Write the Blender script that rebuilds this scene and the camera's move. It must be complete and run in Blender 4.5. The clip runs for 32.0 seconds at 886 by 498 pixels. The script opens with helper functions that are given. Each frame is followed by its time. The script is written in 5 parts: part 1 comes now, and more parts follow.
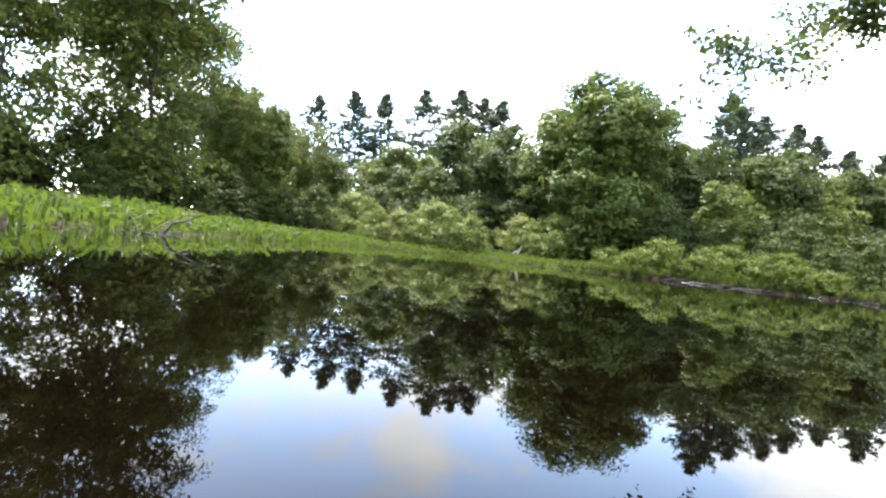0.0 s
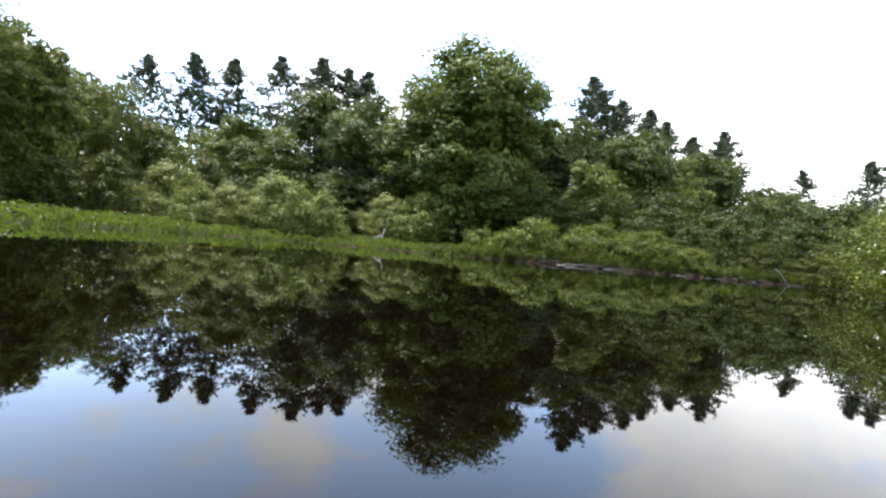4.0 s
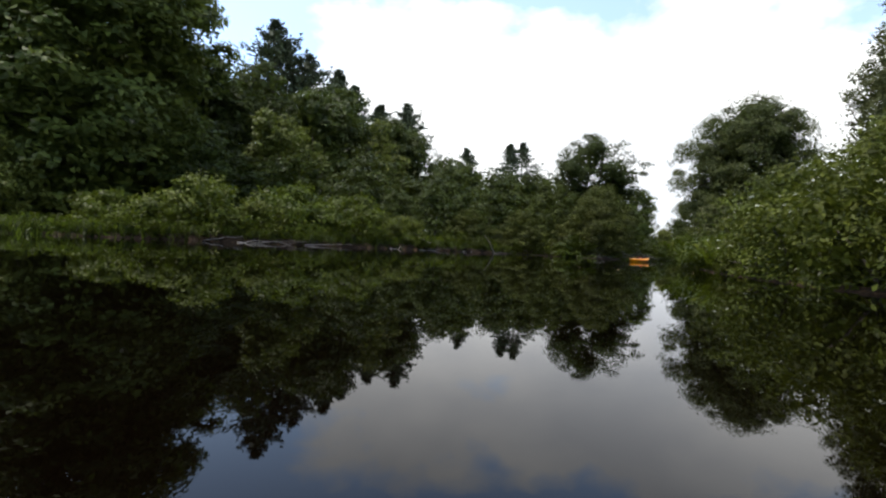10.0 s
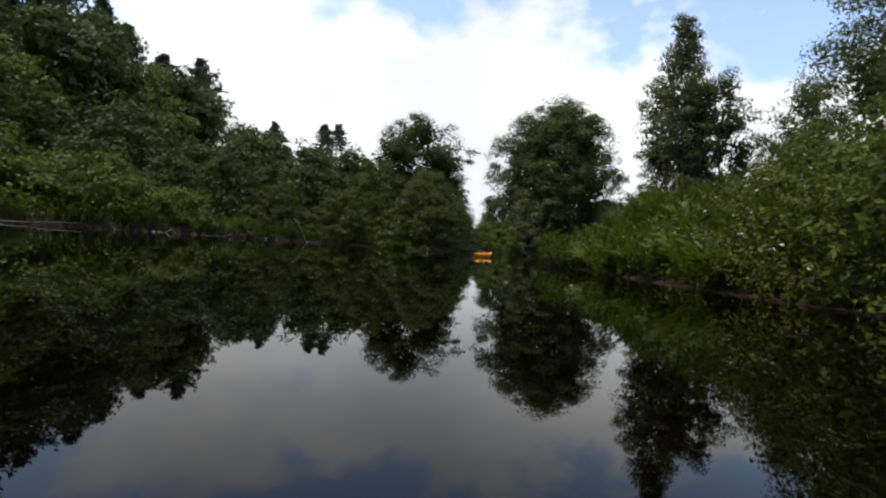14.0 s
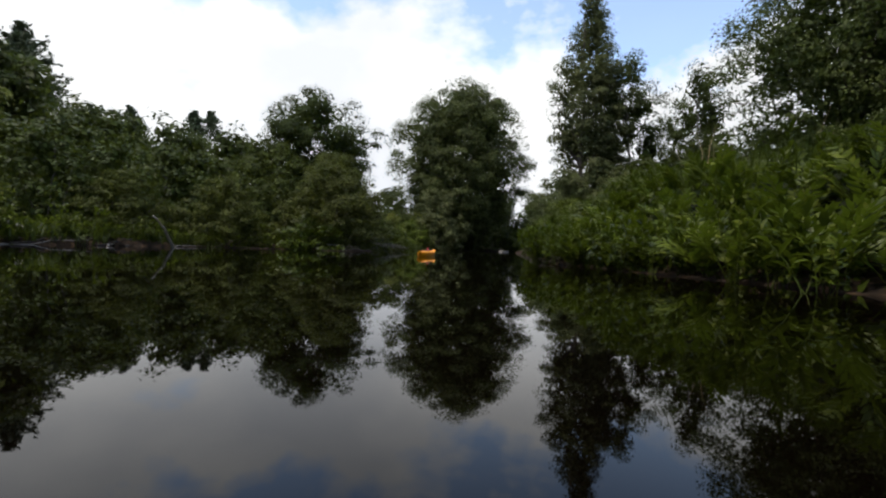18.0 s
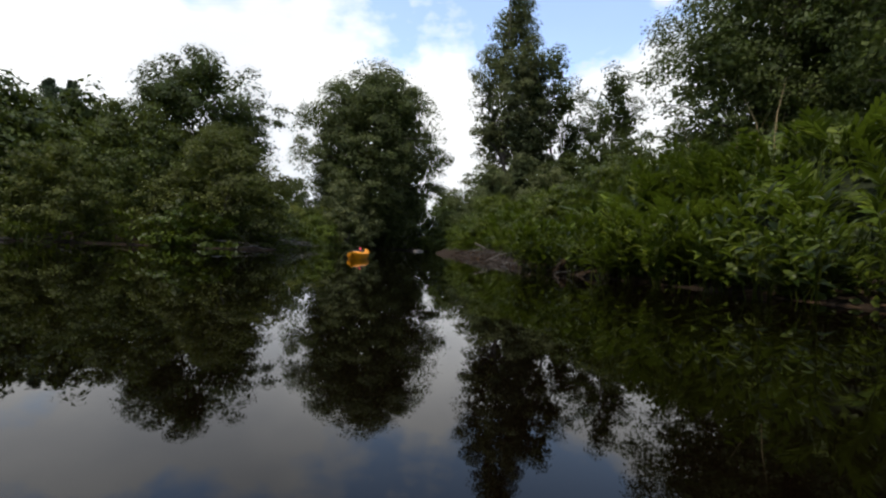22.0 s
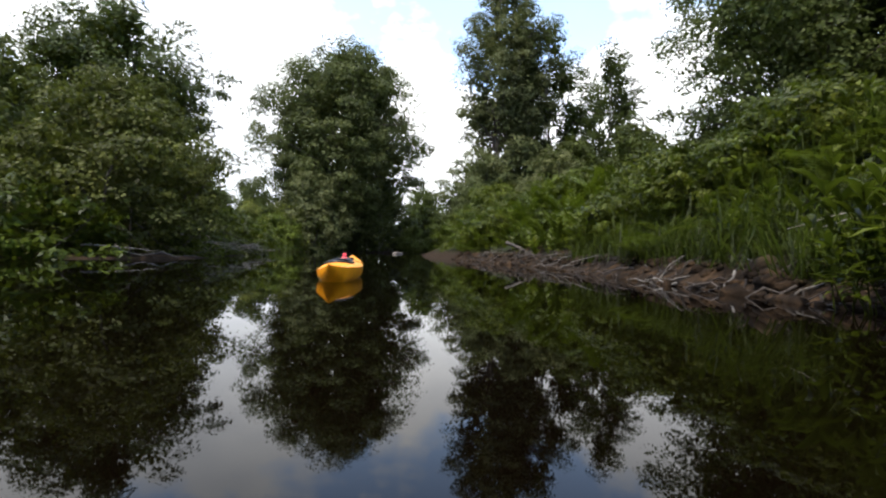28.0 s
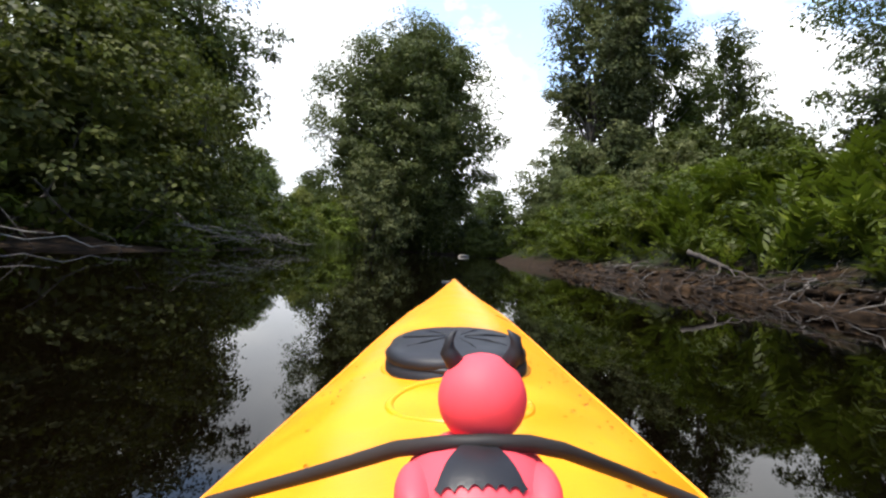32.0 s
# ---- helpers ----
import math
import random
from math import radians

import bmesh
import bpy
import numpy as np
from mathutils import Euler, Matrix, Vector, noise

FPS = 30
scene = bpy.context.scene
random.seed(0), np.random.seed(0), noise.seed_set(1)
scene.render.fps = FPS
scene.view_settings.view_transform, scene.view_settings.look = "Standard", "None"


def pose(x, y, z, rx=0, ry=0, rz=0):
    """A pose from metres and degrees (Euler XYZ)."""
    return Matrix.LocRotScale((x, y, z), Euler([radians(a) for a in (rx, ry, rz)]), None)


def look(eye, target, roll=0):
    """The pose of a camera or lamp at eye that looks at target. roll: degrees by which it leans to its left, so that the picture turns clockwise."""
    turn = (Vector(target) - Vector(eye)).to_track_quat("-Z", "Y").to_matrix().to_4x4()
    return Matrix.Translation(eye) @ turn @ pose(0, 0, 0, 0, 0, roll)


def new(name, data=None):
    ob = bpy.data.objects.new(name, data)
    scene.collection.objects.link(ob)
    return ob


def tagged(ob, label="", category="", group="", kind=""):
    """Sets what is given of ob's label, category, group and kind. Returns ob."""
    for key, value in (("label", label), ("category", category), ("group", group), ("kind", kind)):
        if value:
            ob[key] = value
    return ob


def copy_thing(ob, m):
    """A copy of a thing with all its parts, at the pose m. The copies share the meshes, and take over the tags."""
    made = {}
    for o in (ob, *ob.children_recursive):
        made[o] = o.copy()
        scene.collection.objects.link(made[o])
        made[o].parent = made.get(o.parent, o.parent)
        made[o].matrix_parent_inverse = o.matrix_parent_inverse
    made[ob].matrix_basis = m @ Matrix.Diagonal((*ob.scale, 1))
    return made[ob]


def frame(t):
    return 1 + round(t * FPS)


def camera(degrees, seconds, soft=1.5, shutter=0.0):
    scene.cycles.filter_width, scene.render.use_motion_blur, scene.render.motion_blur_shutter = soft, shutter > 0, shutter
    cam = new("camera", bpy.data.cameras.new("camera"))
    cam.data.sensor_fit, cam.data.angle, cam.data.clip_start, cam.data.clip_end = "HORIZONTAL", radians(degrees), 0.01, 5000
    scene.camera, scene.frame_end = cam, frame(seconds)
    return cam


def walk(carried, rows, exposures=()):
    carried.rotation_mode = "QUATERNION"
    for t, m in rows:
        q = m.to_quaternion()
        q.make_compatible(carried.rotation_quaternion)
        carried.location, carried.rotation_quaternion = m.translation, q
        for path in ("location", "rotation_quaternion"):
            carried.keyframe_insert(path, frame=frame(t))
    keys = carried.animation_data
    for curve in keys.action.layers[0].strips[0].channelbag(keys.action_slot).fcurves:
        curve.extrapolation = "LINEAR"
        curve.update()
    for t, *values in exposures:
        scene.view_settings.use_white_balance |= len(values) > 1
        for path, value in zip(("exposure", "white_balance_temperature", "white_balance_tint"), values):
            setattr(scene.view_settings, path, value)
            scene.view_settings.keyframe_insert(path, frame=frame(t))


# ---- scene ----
PLAN = 1.65      # metres to one length of the plan in which banks, plants and the way are drawn
EYE = 0.22
cam = camera(83.0, 32.0, soft=2.3, shutter=0.0)
# seconds, x, y, yaw, pitch, roll of the camera on the boat
ROWS = [
    (0.0, 0.000, 0.000, 2.64, 0.14, -6.70),
    (0.5, 0.094, 0.535, 3.64, 0.25, -4.78),
    (1.0, 0.173, 1.053, 4.77, 0.29, -4.67),
    (1.5, 0.247, 1.560, 5.71, 0.33, -7.85),
    (2.0, 0.358, 2.059, 4.52, 0.41, -12.66),
    (2.5, 0.541, 2.568, -0.65, 0.40, -14.06),
    (3.0, 0.772, 3.107, -5.89, 0.30, -3.75),
    (3.5, 1.002, 3.635, -8.91, 0.15, -3.80),
    (5.5, 1.743, 5.506, -20.99, -0.11, -2.79),
    (6.0, 1.936, 6.078, -25.20, -0.11, -0.35),
    (6.5, 2.138, 6.668, -27.47, -0.25, 0.01),
    (7.0, 2.361, 7.237, -28.77, -0.28, -1.87),
    (7.5, 2.613, 7.800, -30.56, -0.25, -3.74),
    (8.0, 2.886, 8.352, -33.77, -0.13, -3.52),
    (8.5, 3.215, 8.882, -38.56, 0.01, -1.62),
    (9.0, 3.555, 9.394, -42.36, -0.18, -0.72),
    (9.5, 3.872, 9.885, -44.33, -0.27, -2.06),
    (10.0, 4.195, 10.347, -46.03, -0.33, -2.88),
    (10.5, 4.556, 10.781, -48.69, -0.24, -2.89),
    (11.0, 4.987, 11.178, -53.08, -0.05, -0.95),
    (11.5, 5.461, 11.560, -57.71, -0.13, -3.12),
    (12.0, 5.917, 11.909, -60.19, -0.24, -2.63),
    (12.5, 6.330, 12.224, -62.18, -0.22, -3.70),
    (13.0, 6.715, 12.509, -64.17, -0.17, -4.18),
    (13.5, 7.088, 12.776, -65.85, -0.17, -6.80),
    (14.0, 7.493, 13.074, -67.48, -0.26, -4.44),
    (14.5, 7.898, 13.383, -68.87, -0.21, -2.61),
    (16.5, 9.574, 14.696, -75.08, -0.33, -2.77),
    (17.0, 9.991, 14.973, -76.76, -0.28, -3.59),
    (17.5, 10.391, 15.224, -78.46, -0.22, -3.58),
    (18.0, 10.787, 15.454, -79.98, -0.20, -1.81),
    (18.5, 11.200, 15.663, -81.78, -0.20, -4.23),
    (19.0, 11.591, 15.850, -83.57, -0.17, -4.15),
    (19.5, 11.941, 16.005, -85.09, -0.16, -4.01),
    (20.0, 12.299, 16.148, -86.55, -0.13, -4.09),
    (20.5, 12.664, 16.287, -87.93, -0.04, -3.28),
    (21.0, 13.039, 16.417, -89.26, -0.01, -3.68),
    (21.5, 13.408, 16.538, -90.35, 0.03, -3.59),
    (22.0, 13.759, 16.648, -91.32, 0.07, -2.72),
    (22.5, 14.105, 16.741, -92.18, 0.13, -3.38),
    (23.0, 14.443, 16.827, -93.14, 0.13, -3.06),
    (23.5, 14.771, 16.902, -94.35, 0.13, -4.31),
    (24.0, 15.086, 16.978, -94.95, 0.18, -3.39),
    (24.5, 15.423, 17.072, -94.41, 0.25, -2.04),
    (25.0, 15.818, 17.175, -92.61, 0.20, -4.03),
    (25.5, 16.245, 17.254, -90.76, 0.11, -5.29),
    (27.5, 17.930, 17.421, -93.62, 0.22, -3.84),
    (28.0, 18.349, 17.435, -94.93, 0.30, -1.56),
    (28.5, 18.824, 17.520, -93.97, 0.32, -4.87),
    (29.0, 19.346, 17.591, -91.62, 0.26, -5.27),
    (29.5, 19.850, 17.654, -90.43, 0.24, -4.69),
    (30.0, 20.366, 17.714, -89.51, 0.21, -4.64),
    (30.5, 20.852, 17.752, -88.92, 0.26, -2.98),
    (31.0, 21.331, 17.801, -88.50, 0.23, -3.76),
    (31.5, 21.801, 17.850, -88.34, 0.23, -5.40),
    (32.0, 22.263, 17.888, -88.27, 0.25, -4.67),
]
EXPOSURES = [(0.0, 2.1), (1.0, 1.75), (3.0, 1.55), (6.0, 0.7), (9.0, 0.1), (14.0, -0.35), (19.0, -0.35), (24.0, -0.02), (25.0, 0.2), (26.0, 0.35), (28.0, 0.48), (32.0, 0.42)]
walk(cam, [(t, pose(x * PLAN, y * PLAN, EYE * PLAN, 90 + pitch, roll, yaw)) for t, x, y, yaw, pitch, roll in ROWS], EXPOSURES)

# ---- world and sun ----
SUN_EL, SUN_AZ = 66.0, 325.0     # degrees; azimuth clockwise from +y
world = bpy.data.worlds.new("sky")
scene.world = world
world.use_nodes = True
wn, wl = world.node_tree.nodes, world.node_tree.links
wn.clear()
w_out, w_bg = wn.new("ShaderNodeOutputWorld"), wn.new("ShaderNodeBackground")
w_sky, w_tc, w_map = wn.new("ShaderNodeTexSky"), wn.new("ShaderNodeTexCoord"), wn.new("ShaderNodeMapping")
w_noise, w_ramp, w_mix = wn.new("ShaderNodeTexNoise"), wn.new("ShaderNodeValToRGB"), wn.new("ShaderNodeMix")
w_noise2, w_ramp2 = wn.new("ShaderNodeTexNoise"), wn.new("ShaderNodeValToRGB")
w_sky.sky_type, w_sky.sun_disc = "NISHITA", False
w_sky.sun_elevation, w_sky.sun_rotation = radians(SUN_EL), radians(SUN_AZ)
w_map.inputs["Scale"].default_value = (1.0, 1.0, 1.6)
w_map.inputs["Location"].default_value = (0.35, 0.1, 0.0)
w_noise.inputs["Scale"].default_value, w_noise.inputs["Detail"].default_value = 2.1, 6.0
w_noise.inputs["Roughness"].default_value = 0.56
w_noise2.inputs["Scale"].default_value, w_noise2.inputs["Detail"].default_value = 3.6, 5.0
w_ramp.color_ramp.elements[0].position, w_ramp.color_ramp.elements[1].position = 0.425, 0.505
w_ramp.color_ramp.elements[0].color = (0.10, 0.10, 0.10, 1)
w_ramp2.color_ramp.elements[0].position, w_ramp2.color_ramp.elements[1].position = 0.34, 0.66
w_ramp2.color_ramp.elements[0].color = (10.5, 10.9, 11.6, 1)
w_ramp2.color_ramp.elements[1].color = (13.8, 13.9, 14.0, 1)
w_mix.data_type = "RGBA"
wl.new(w_tc.outputs["Generated"], w_map.inputs["Vector"])
wl.new(w_map.outputs[0], w_noise.inputs["Vector"])
wl.new(w_map.outputs[0], w_noise2.inputs["Vector"])
w_sep, w_lift, w_sum = wn.new("ShaderNodeSeparateXYZ"), wn.new("ShaderNodeMath"), wn.new("ShaderNodeMath")
w_lift.operation, w_sum.operation = "MULTIPLY_ADD", "ADD"
w_lift.inputs[1].default_value, w_lift.inputs[2].default_value = -0.32, 0.135      # clouds close up towards the horizon
wl.new(w_tc.outputs["Generated"], w_sep.inputs[0])
wl.new(w_sep.outputs["Z"], w_lift.inputs[0])
wl.new(w_noise.outputs["Fac"], w_sum.inputs[0])
w_east = wn.new("ShaderNodeMath")
w_east.operation = "MULTIPLY_ADD"
w_east.inputs[1].default_value, w_east.inputs[2].default_value = 0.13, -0.085      # and are thicker towards the east
wl.new(w_sep.outputs["X"], w_east.inputs[0])
w_sum2 = wn.new("ShaderNodeMath")
wl.new(w_lift.outputs[0], w_sum2.inputs[0])
wl.new(w_east.outputs[0], w_sum2.inputs[1])
wl.new(w_sum2.outputs[0], w_sum.inputs[1])
wl.new(w_sum.outputs[0], w_ramp.inputs[0])
wl.new(w_noise2.outputs["Fac"], w_ramp2.inputs[0])
wl.new(w_ramp.outputs[0], w_mix.inputs["Factor"])
w_gain = wn.new("ShaderNodeVectorMath")
w_gain.operation = "SCALE"
w_gain.inputs["Scale"].default_value = 3.3
wl.new(w_sky.outputs[0], w_gain.inputs[0])
wl.new(w_gain.outputs[0], w_mix.inputs["A"])
wl.new(w_ramp2.outputs[0], w_mix.inputs["B"])
wl.new(w_mix.outputs["Result"], w_bg.inputs["Color"])
wl.new(w_bg.outputs[0], w_out.inputs["Surface"])
w_bg.inputs["Strength"].default_value = 0.115

sun = new("sun", bpy.data.lights.new("sun", "SUN"))
sun.data.energy, sun.data.angle, sun.data.color = 5.0, radians(1.5), (1.0, 0.95, 0.87)
_a, _e = radians(SUN_AZ), radians(SUN_EL)
_to = Vector((math.sin(_a) * math.cos(_e), math.cos(_a) * math.cos(_e), math.sin(_e)))
sun.matrix_world = look(_to * 80, (0, 0, 0))


# ---- materials ----
def material(name, rough=0.6, metal=0.0):
    m = bpy.data.materials.new(name)
    m.use_nodes = True
    b = m.node_tree.nodes["Principled BSDF"]
    b.inputs["Roughness"].default_value, b.inputs["Metallic"].default_value = rough, metal
    return m, m.node_tree.nodes, m.node_tree.links, b


def ramp_node(nodes, stops):
    r = nodes.new("ShaderNodeValToRGB")
    els = r.color_ramp.elements
    while len(els) < len(stops):
        els.new(0.5)
    for el, (p, c) in zip(els, stops):
        el.position, el.color = p, (*c, 1)
    return r


def mottled(name, stops, scale=6.0, detail=6.0, rough=0.7, bump=0.2, bump_scale=40.0, coords="Object", stretch=(1, 1, 1), metal=0.0):
    m, n, l, b = material(name, rough, metal)
    tc, mp, no = n.new("ShaderNodeTexCoord"), n.new("ShaderNodeMapping"), n.new("ShaderNodeTexNoise")
    mp.inputs["Scale"].default_value = stretch
    no.inputs["Scale"].default_value, no.inputs["Detail"].default_value = scale, detail
    l.new(tc.outputs[coords], mp.inputs[0])
    l.new(mp.outputs[0], no.inputs["Vector"])
    r = ramp_node(n, stops)
    l.new(no.outputs["Fac"], r.inputs[0])
    l.new(r.outputs[0], b.inputs["Base Color"])
    if bump:
        n2, bp = n.new("ShaderNodeTexNoise"), n.new("ShaderNodeBump")
        n2.inputs["Scale"].default_value, n2.inputs["Detail"].default_value = bump_scale, 5.0
        bp.inputs["Strength"].default_value, bp.inputs["Distance"].default_value = bump, 0.02
        l.new(mp.outputs[0], n2.inputs["Vector"])
        l.new(n2.outputs["Fac"], bp.inputs["Height"])
        l.new(bp.outputs[0], b.inputs["Normal"])
    return m


def leafy(name, dark, light, through_col, rough=0.55, share=0.22):
    """Leaves: each leaf its own tint, a glossy face and light passing through it; sun and shade of the clumps are put
    into the colour.
    """
    m, n, l, b = material(name, rough)
    light = (light[0] * 1.10, light[1], light[2] * 0.88)
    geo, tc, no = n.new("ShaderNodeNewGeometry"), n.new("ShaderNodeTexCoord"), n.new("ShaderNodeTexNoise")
    # soft noise patches stand in for sunlit clumps and the shade between them
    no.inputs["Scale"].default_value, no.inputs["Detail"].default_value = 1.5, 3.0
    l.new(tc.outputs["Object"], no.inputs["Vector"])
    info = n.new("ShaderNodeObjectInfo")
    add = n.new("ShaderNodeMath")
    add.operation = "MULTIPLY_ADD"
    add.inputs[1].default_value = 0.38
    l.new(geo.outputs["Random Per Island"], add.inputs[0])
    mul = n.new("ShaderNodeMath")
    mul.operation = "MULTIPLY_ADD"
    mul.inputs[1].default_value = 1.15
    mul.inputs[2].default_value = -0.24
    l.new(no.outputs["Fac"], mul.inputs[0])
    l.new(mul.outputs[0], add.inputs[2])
    # dark end deepened as if shaded, light end raised as if sunlit
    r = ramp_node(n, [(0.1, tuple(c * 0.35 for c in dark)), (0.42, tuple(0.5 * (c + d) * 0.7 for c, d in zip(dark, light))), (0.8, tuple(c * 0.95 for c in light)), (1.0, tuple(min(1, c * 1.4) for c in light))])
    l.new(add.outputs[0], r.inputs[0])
    hue = n.new("ShaderNodeHueSaturation")
    hm = n.new("ShaderNodeMath")
    hm.operation = "MULTIPLY_ADD"
    hm.inputs[1].default_value, hm.inputs[2].default_value = 0.03, 0.485
    l.new(info.outputs["Random"], hm.inputs[0])
    l.new(hm.outputs[0], hue.inputs["Hue"])
    l.new(r.outputs[0], hue.inputs["Color"])
    l.new(hue.outputs[0], b.inputs["Base Color"])
    b.inputs["Specular IOR Level"].default_value = 0.10
    tr, mx = n.new("ShaderNodeBsdfTranslucent"), n.new("ShaderNodeMixShader")
    tr.inputs["Color"].default_value = (*through_col, 1)
    mx.inputs[0].default_value = share
    out = n["Material Output"]
    l.new(b.outputs[0], mx.inputs[1])
    l.new(tr.outputs[0], mx.inputs[2])
    l.new(mx.outputs[0], out.inputs["Surface"])
    return m


# the first two colours span the leaf tints and the painted clump shade
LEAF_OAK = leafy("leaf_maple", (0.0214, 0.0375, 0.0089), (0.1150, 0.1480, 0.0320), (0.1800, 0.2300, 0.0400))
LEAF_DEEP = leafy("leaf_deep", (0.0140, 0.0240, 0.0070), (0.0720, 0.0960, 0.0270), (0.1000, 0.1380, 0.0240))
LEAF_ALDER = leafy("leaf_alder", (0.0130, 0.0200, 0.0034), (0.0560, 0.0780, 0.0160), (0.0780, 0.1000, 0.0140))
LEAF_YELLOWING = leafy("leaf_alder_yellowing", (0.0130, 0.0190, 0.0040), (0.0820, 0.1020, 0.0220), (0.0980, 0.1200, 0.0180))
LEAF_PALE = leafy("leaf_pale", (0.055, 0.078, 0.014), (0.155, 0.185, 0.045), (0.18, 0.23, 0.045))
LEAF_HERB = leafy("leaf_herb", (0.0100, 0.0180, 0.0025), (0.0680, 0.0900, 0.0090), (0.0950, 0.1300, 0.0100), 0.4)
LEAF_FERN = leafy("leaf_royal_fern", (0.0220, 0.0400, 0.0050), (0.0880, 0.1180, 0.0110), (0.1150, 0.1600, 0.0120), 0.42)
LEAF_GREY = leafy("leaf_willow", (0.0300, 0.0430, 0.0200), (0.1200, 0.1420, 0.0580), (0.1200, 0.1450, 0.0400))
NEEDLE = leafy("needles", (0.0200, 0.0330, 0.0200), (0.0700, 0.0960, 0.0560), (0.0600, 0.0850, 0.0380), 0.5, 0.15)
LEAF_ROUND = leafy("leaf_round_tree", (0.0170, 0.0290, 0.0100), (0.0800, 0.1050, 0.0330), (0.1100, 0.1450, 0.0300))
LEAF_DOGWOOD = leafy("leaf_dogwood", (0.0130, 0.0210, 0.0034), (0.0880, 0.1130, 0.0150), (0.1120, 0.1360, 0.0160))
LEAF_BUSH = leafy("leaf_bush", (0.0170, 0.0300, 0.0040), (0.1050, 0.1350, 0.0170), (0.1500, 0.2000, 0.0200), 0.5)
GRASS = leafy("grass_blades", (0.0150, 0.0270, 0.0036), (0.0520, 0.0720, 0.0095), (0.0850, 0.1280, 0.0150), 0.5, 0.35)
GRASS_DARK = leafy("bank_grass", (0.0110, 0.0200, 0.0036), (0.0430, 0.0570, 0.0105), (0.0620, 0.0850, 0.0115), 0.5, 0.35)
STRAW = leafy("seed_heads", (0.16, 0.13, 0.06), (0.36, 0.30, 0.17), (0.2, 0.17, 0.08), 0.7, 0.2)
BLOSSOM = mottled("blossom", [(0.3, (0.55, 0.54, 0.42)), (0.7, (0.8, 0.8, 0.7))], 30, bump=0)
BARK = mottled("bark", [(0.3, (0.025, 0.019, 0.014)), (0.7, (0.085, 0.068, 0.052))], 7, rough=0.9, bump=0.7, bump_scale=16, stretch=(3, 3, 0.6))
BARK_PALE = mottled("grey_bark", [(0.3, (0.06, 0.052, 0.044)), (0.7, (0.17, 0.15, 0.13))], 7, rough=0.9, bump=0.5, bump_scale=18, stretch=(3, 3, 0.6))
DRIFT = mottled("driftwood", [(0.25, (0.11, 0.09, 0.075)), (0.6, (0.30, 0.26, 0.22)), (0.8, (0.42, 0.38, 0.33))], 9, rough=0.85, bump=0.6, bump_scale=26, stretch=(1, 1, 1))
DRIFT_DARK = mottled("wet_wood", [(0.3, (0.012, 0.009, 0.007)), (0.7, (0.052, 0.037, 0.027))], 9, rough=0.85, bump=0.6, bump_scale=26)


def ground_material():
    m, n, l, b = material("bank_soil", 0.95)
    b.inputs["Specular IOR Level"].default_value = 0.12
    tc, sep = n.new("ShaderNodeTexCoord"), n.new("ShaderNodeSeparateXYZ")
    n1, n2, n3 = (n.new("ShaderNodeTexNoise") for _ in range(3))
    for no, s in ((n1, 1.3), (n2, 9.0), (n3, 0.35)):
        no.inputs["Scale"].default_value, no.inputs["Detail"].default_value = s, 7.0
        l.new(tc.outputs["Object"], no.inputs["Vector"])
    l.new(tc.outputs["Object"], sep.inputs[0])
    mud = ramp_node(n, [(0.3, (0.005, 0.0032, 0.0018)), (0.52, (0.017, 0.0102, 0.0052)), (0.75, (0.064, 0.0370, 0.0180))])
    l.new(n2.outputs["Fac"], mud.inputs[0])
    turf = ramp_node(n, [(0.3, (0.006, 0.008, 0.003)), (0.6, (0.016, 0.020, 0.007)), (0.8, (0.030, 0.036, 0.012))])
    l.new(n1.outputs["Fac"], turf.inputs[0])
    edge = n.new("ShaderNodeMath")
    edge.operation = "MULTIPLY_ADD"
    edge.inputs[1].default_value, edge.inputs[2].default_value = 0.7, -0.35
    l.new(n1.outputs["Fac"], edge.inputs[0])
    hi = n.new("ShaderNodeMath")
    hi.operation = "ADD"
    l.new(sep.outputs["Z"], hi.inputs[0])
    l.new(edge.outputs[0], hi.inputs[1])
    rng = n.new("ShaderNodeMapRange")
    rng.inputs["From Min"].default_value, rng.inputs["From Max"].default_value = 0.20, 0.36
    l.new(hi.outputs[0], rng.inputs["Value"])
    mx = n.new("ShaderNodeMix")
    mx.data_type = "RGBA"
    l.new(rng.outputs[0], mx.inputs["Factor"])
    l.new(mud.outputs[0], mx.inputs["A"])
    l.new(turf.outputs[0], mx.inputs["B"])
    l.new(mx.outputs["Result"], b.inputs["Base Color"])
    bp = n.new("ShaderNodeBump")
    bp.inputs["Strength"].default_value, bp.inputs["Distance"].default_value = 0.9, 0.08
    l.new(n2.outputs["Fac"], bp.inputs["Height"])
    l.new(bp.outputs[0], b.inputs["Normal"])
    return m


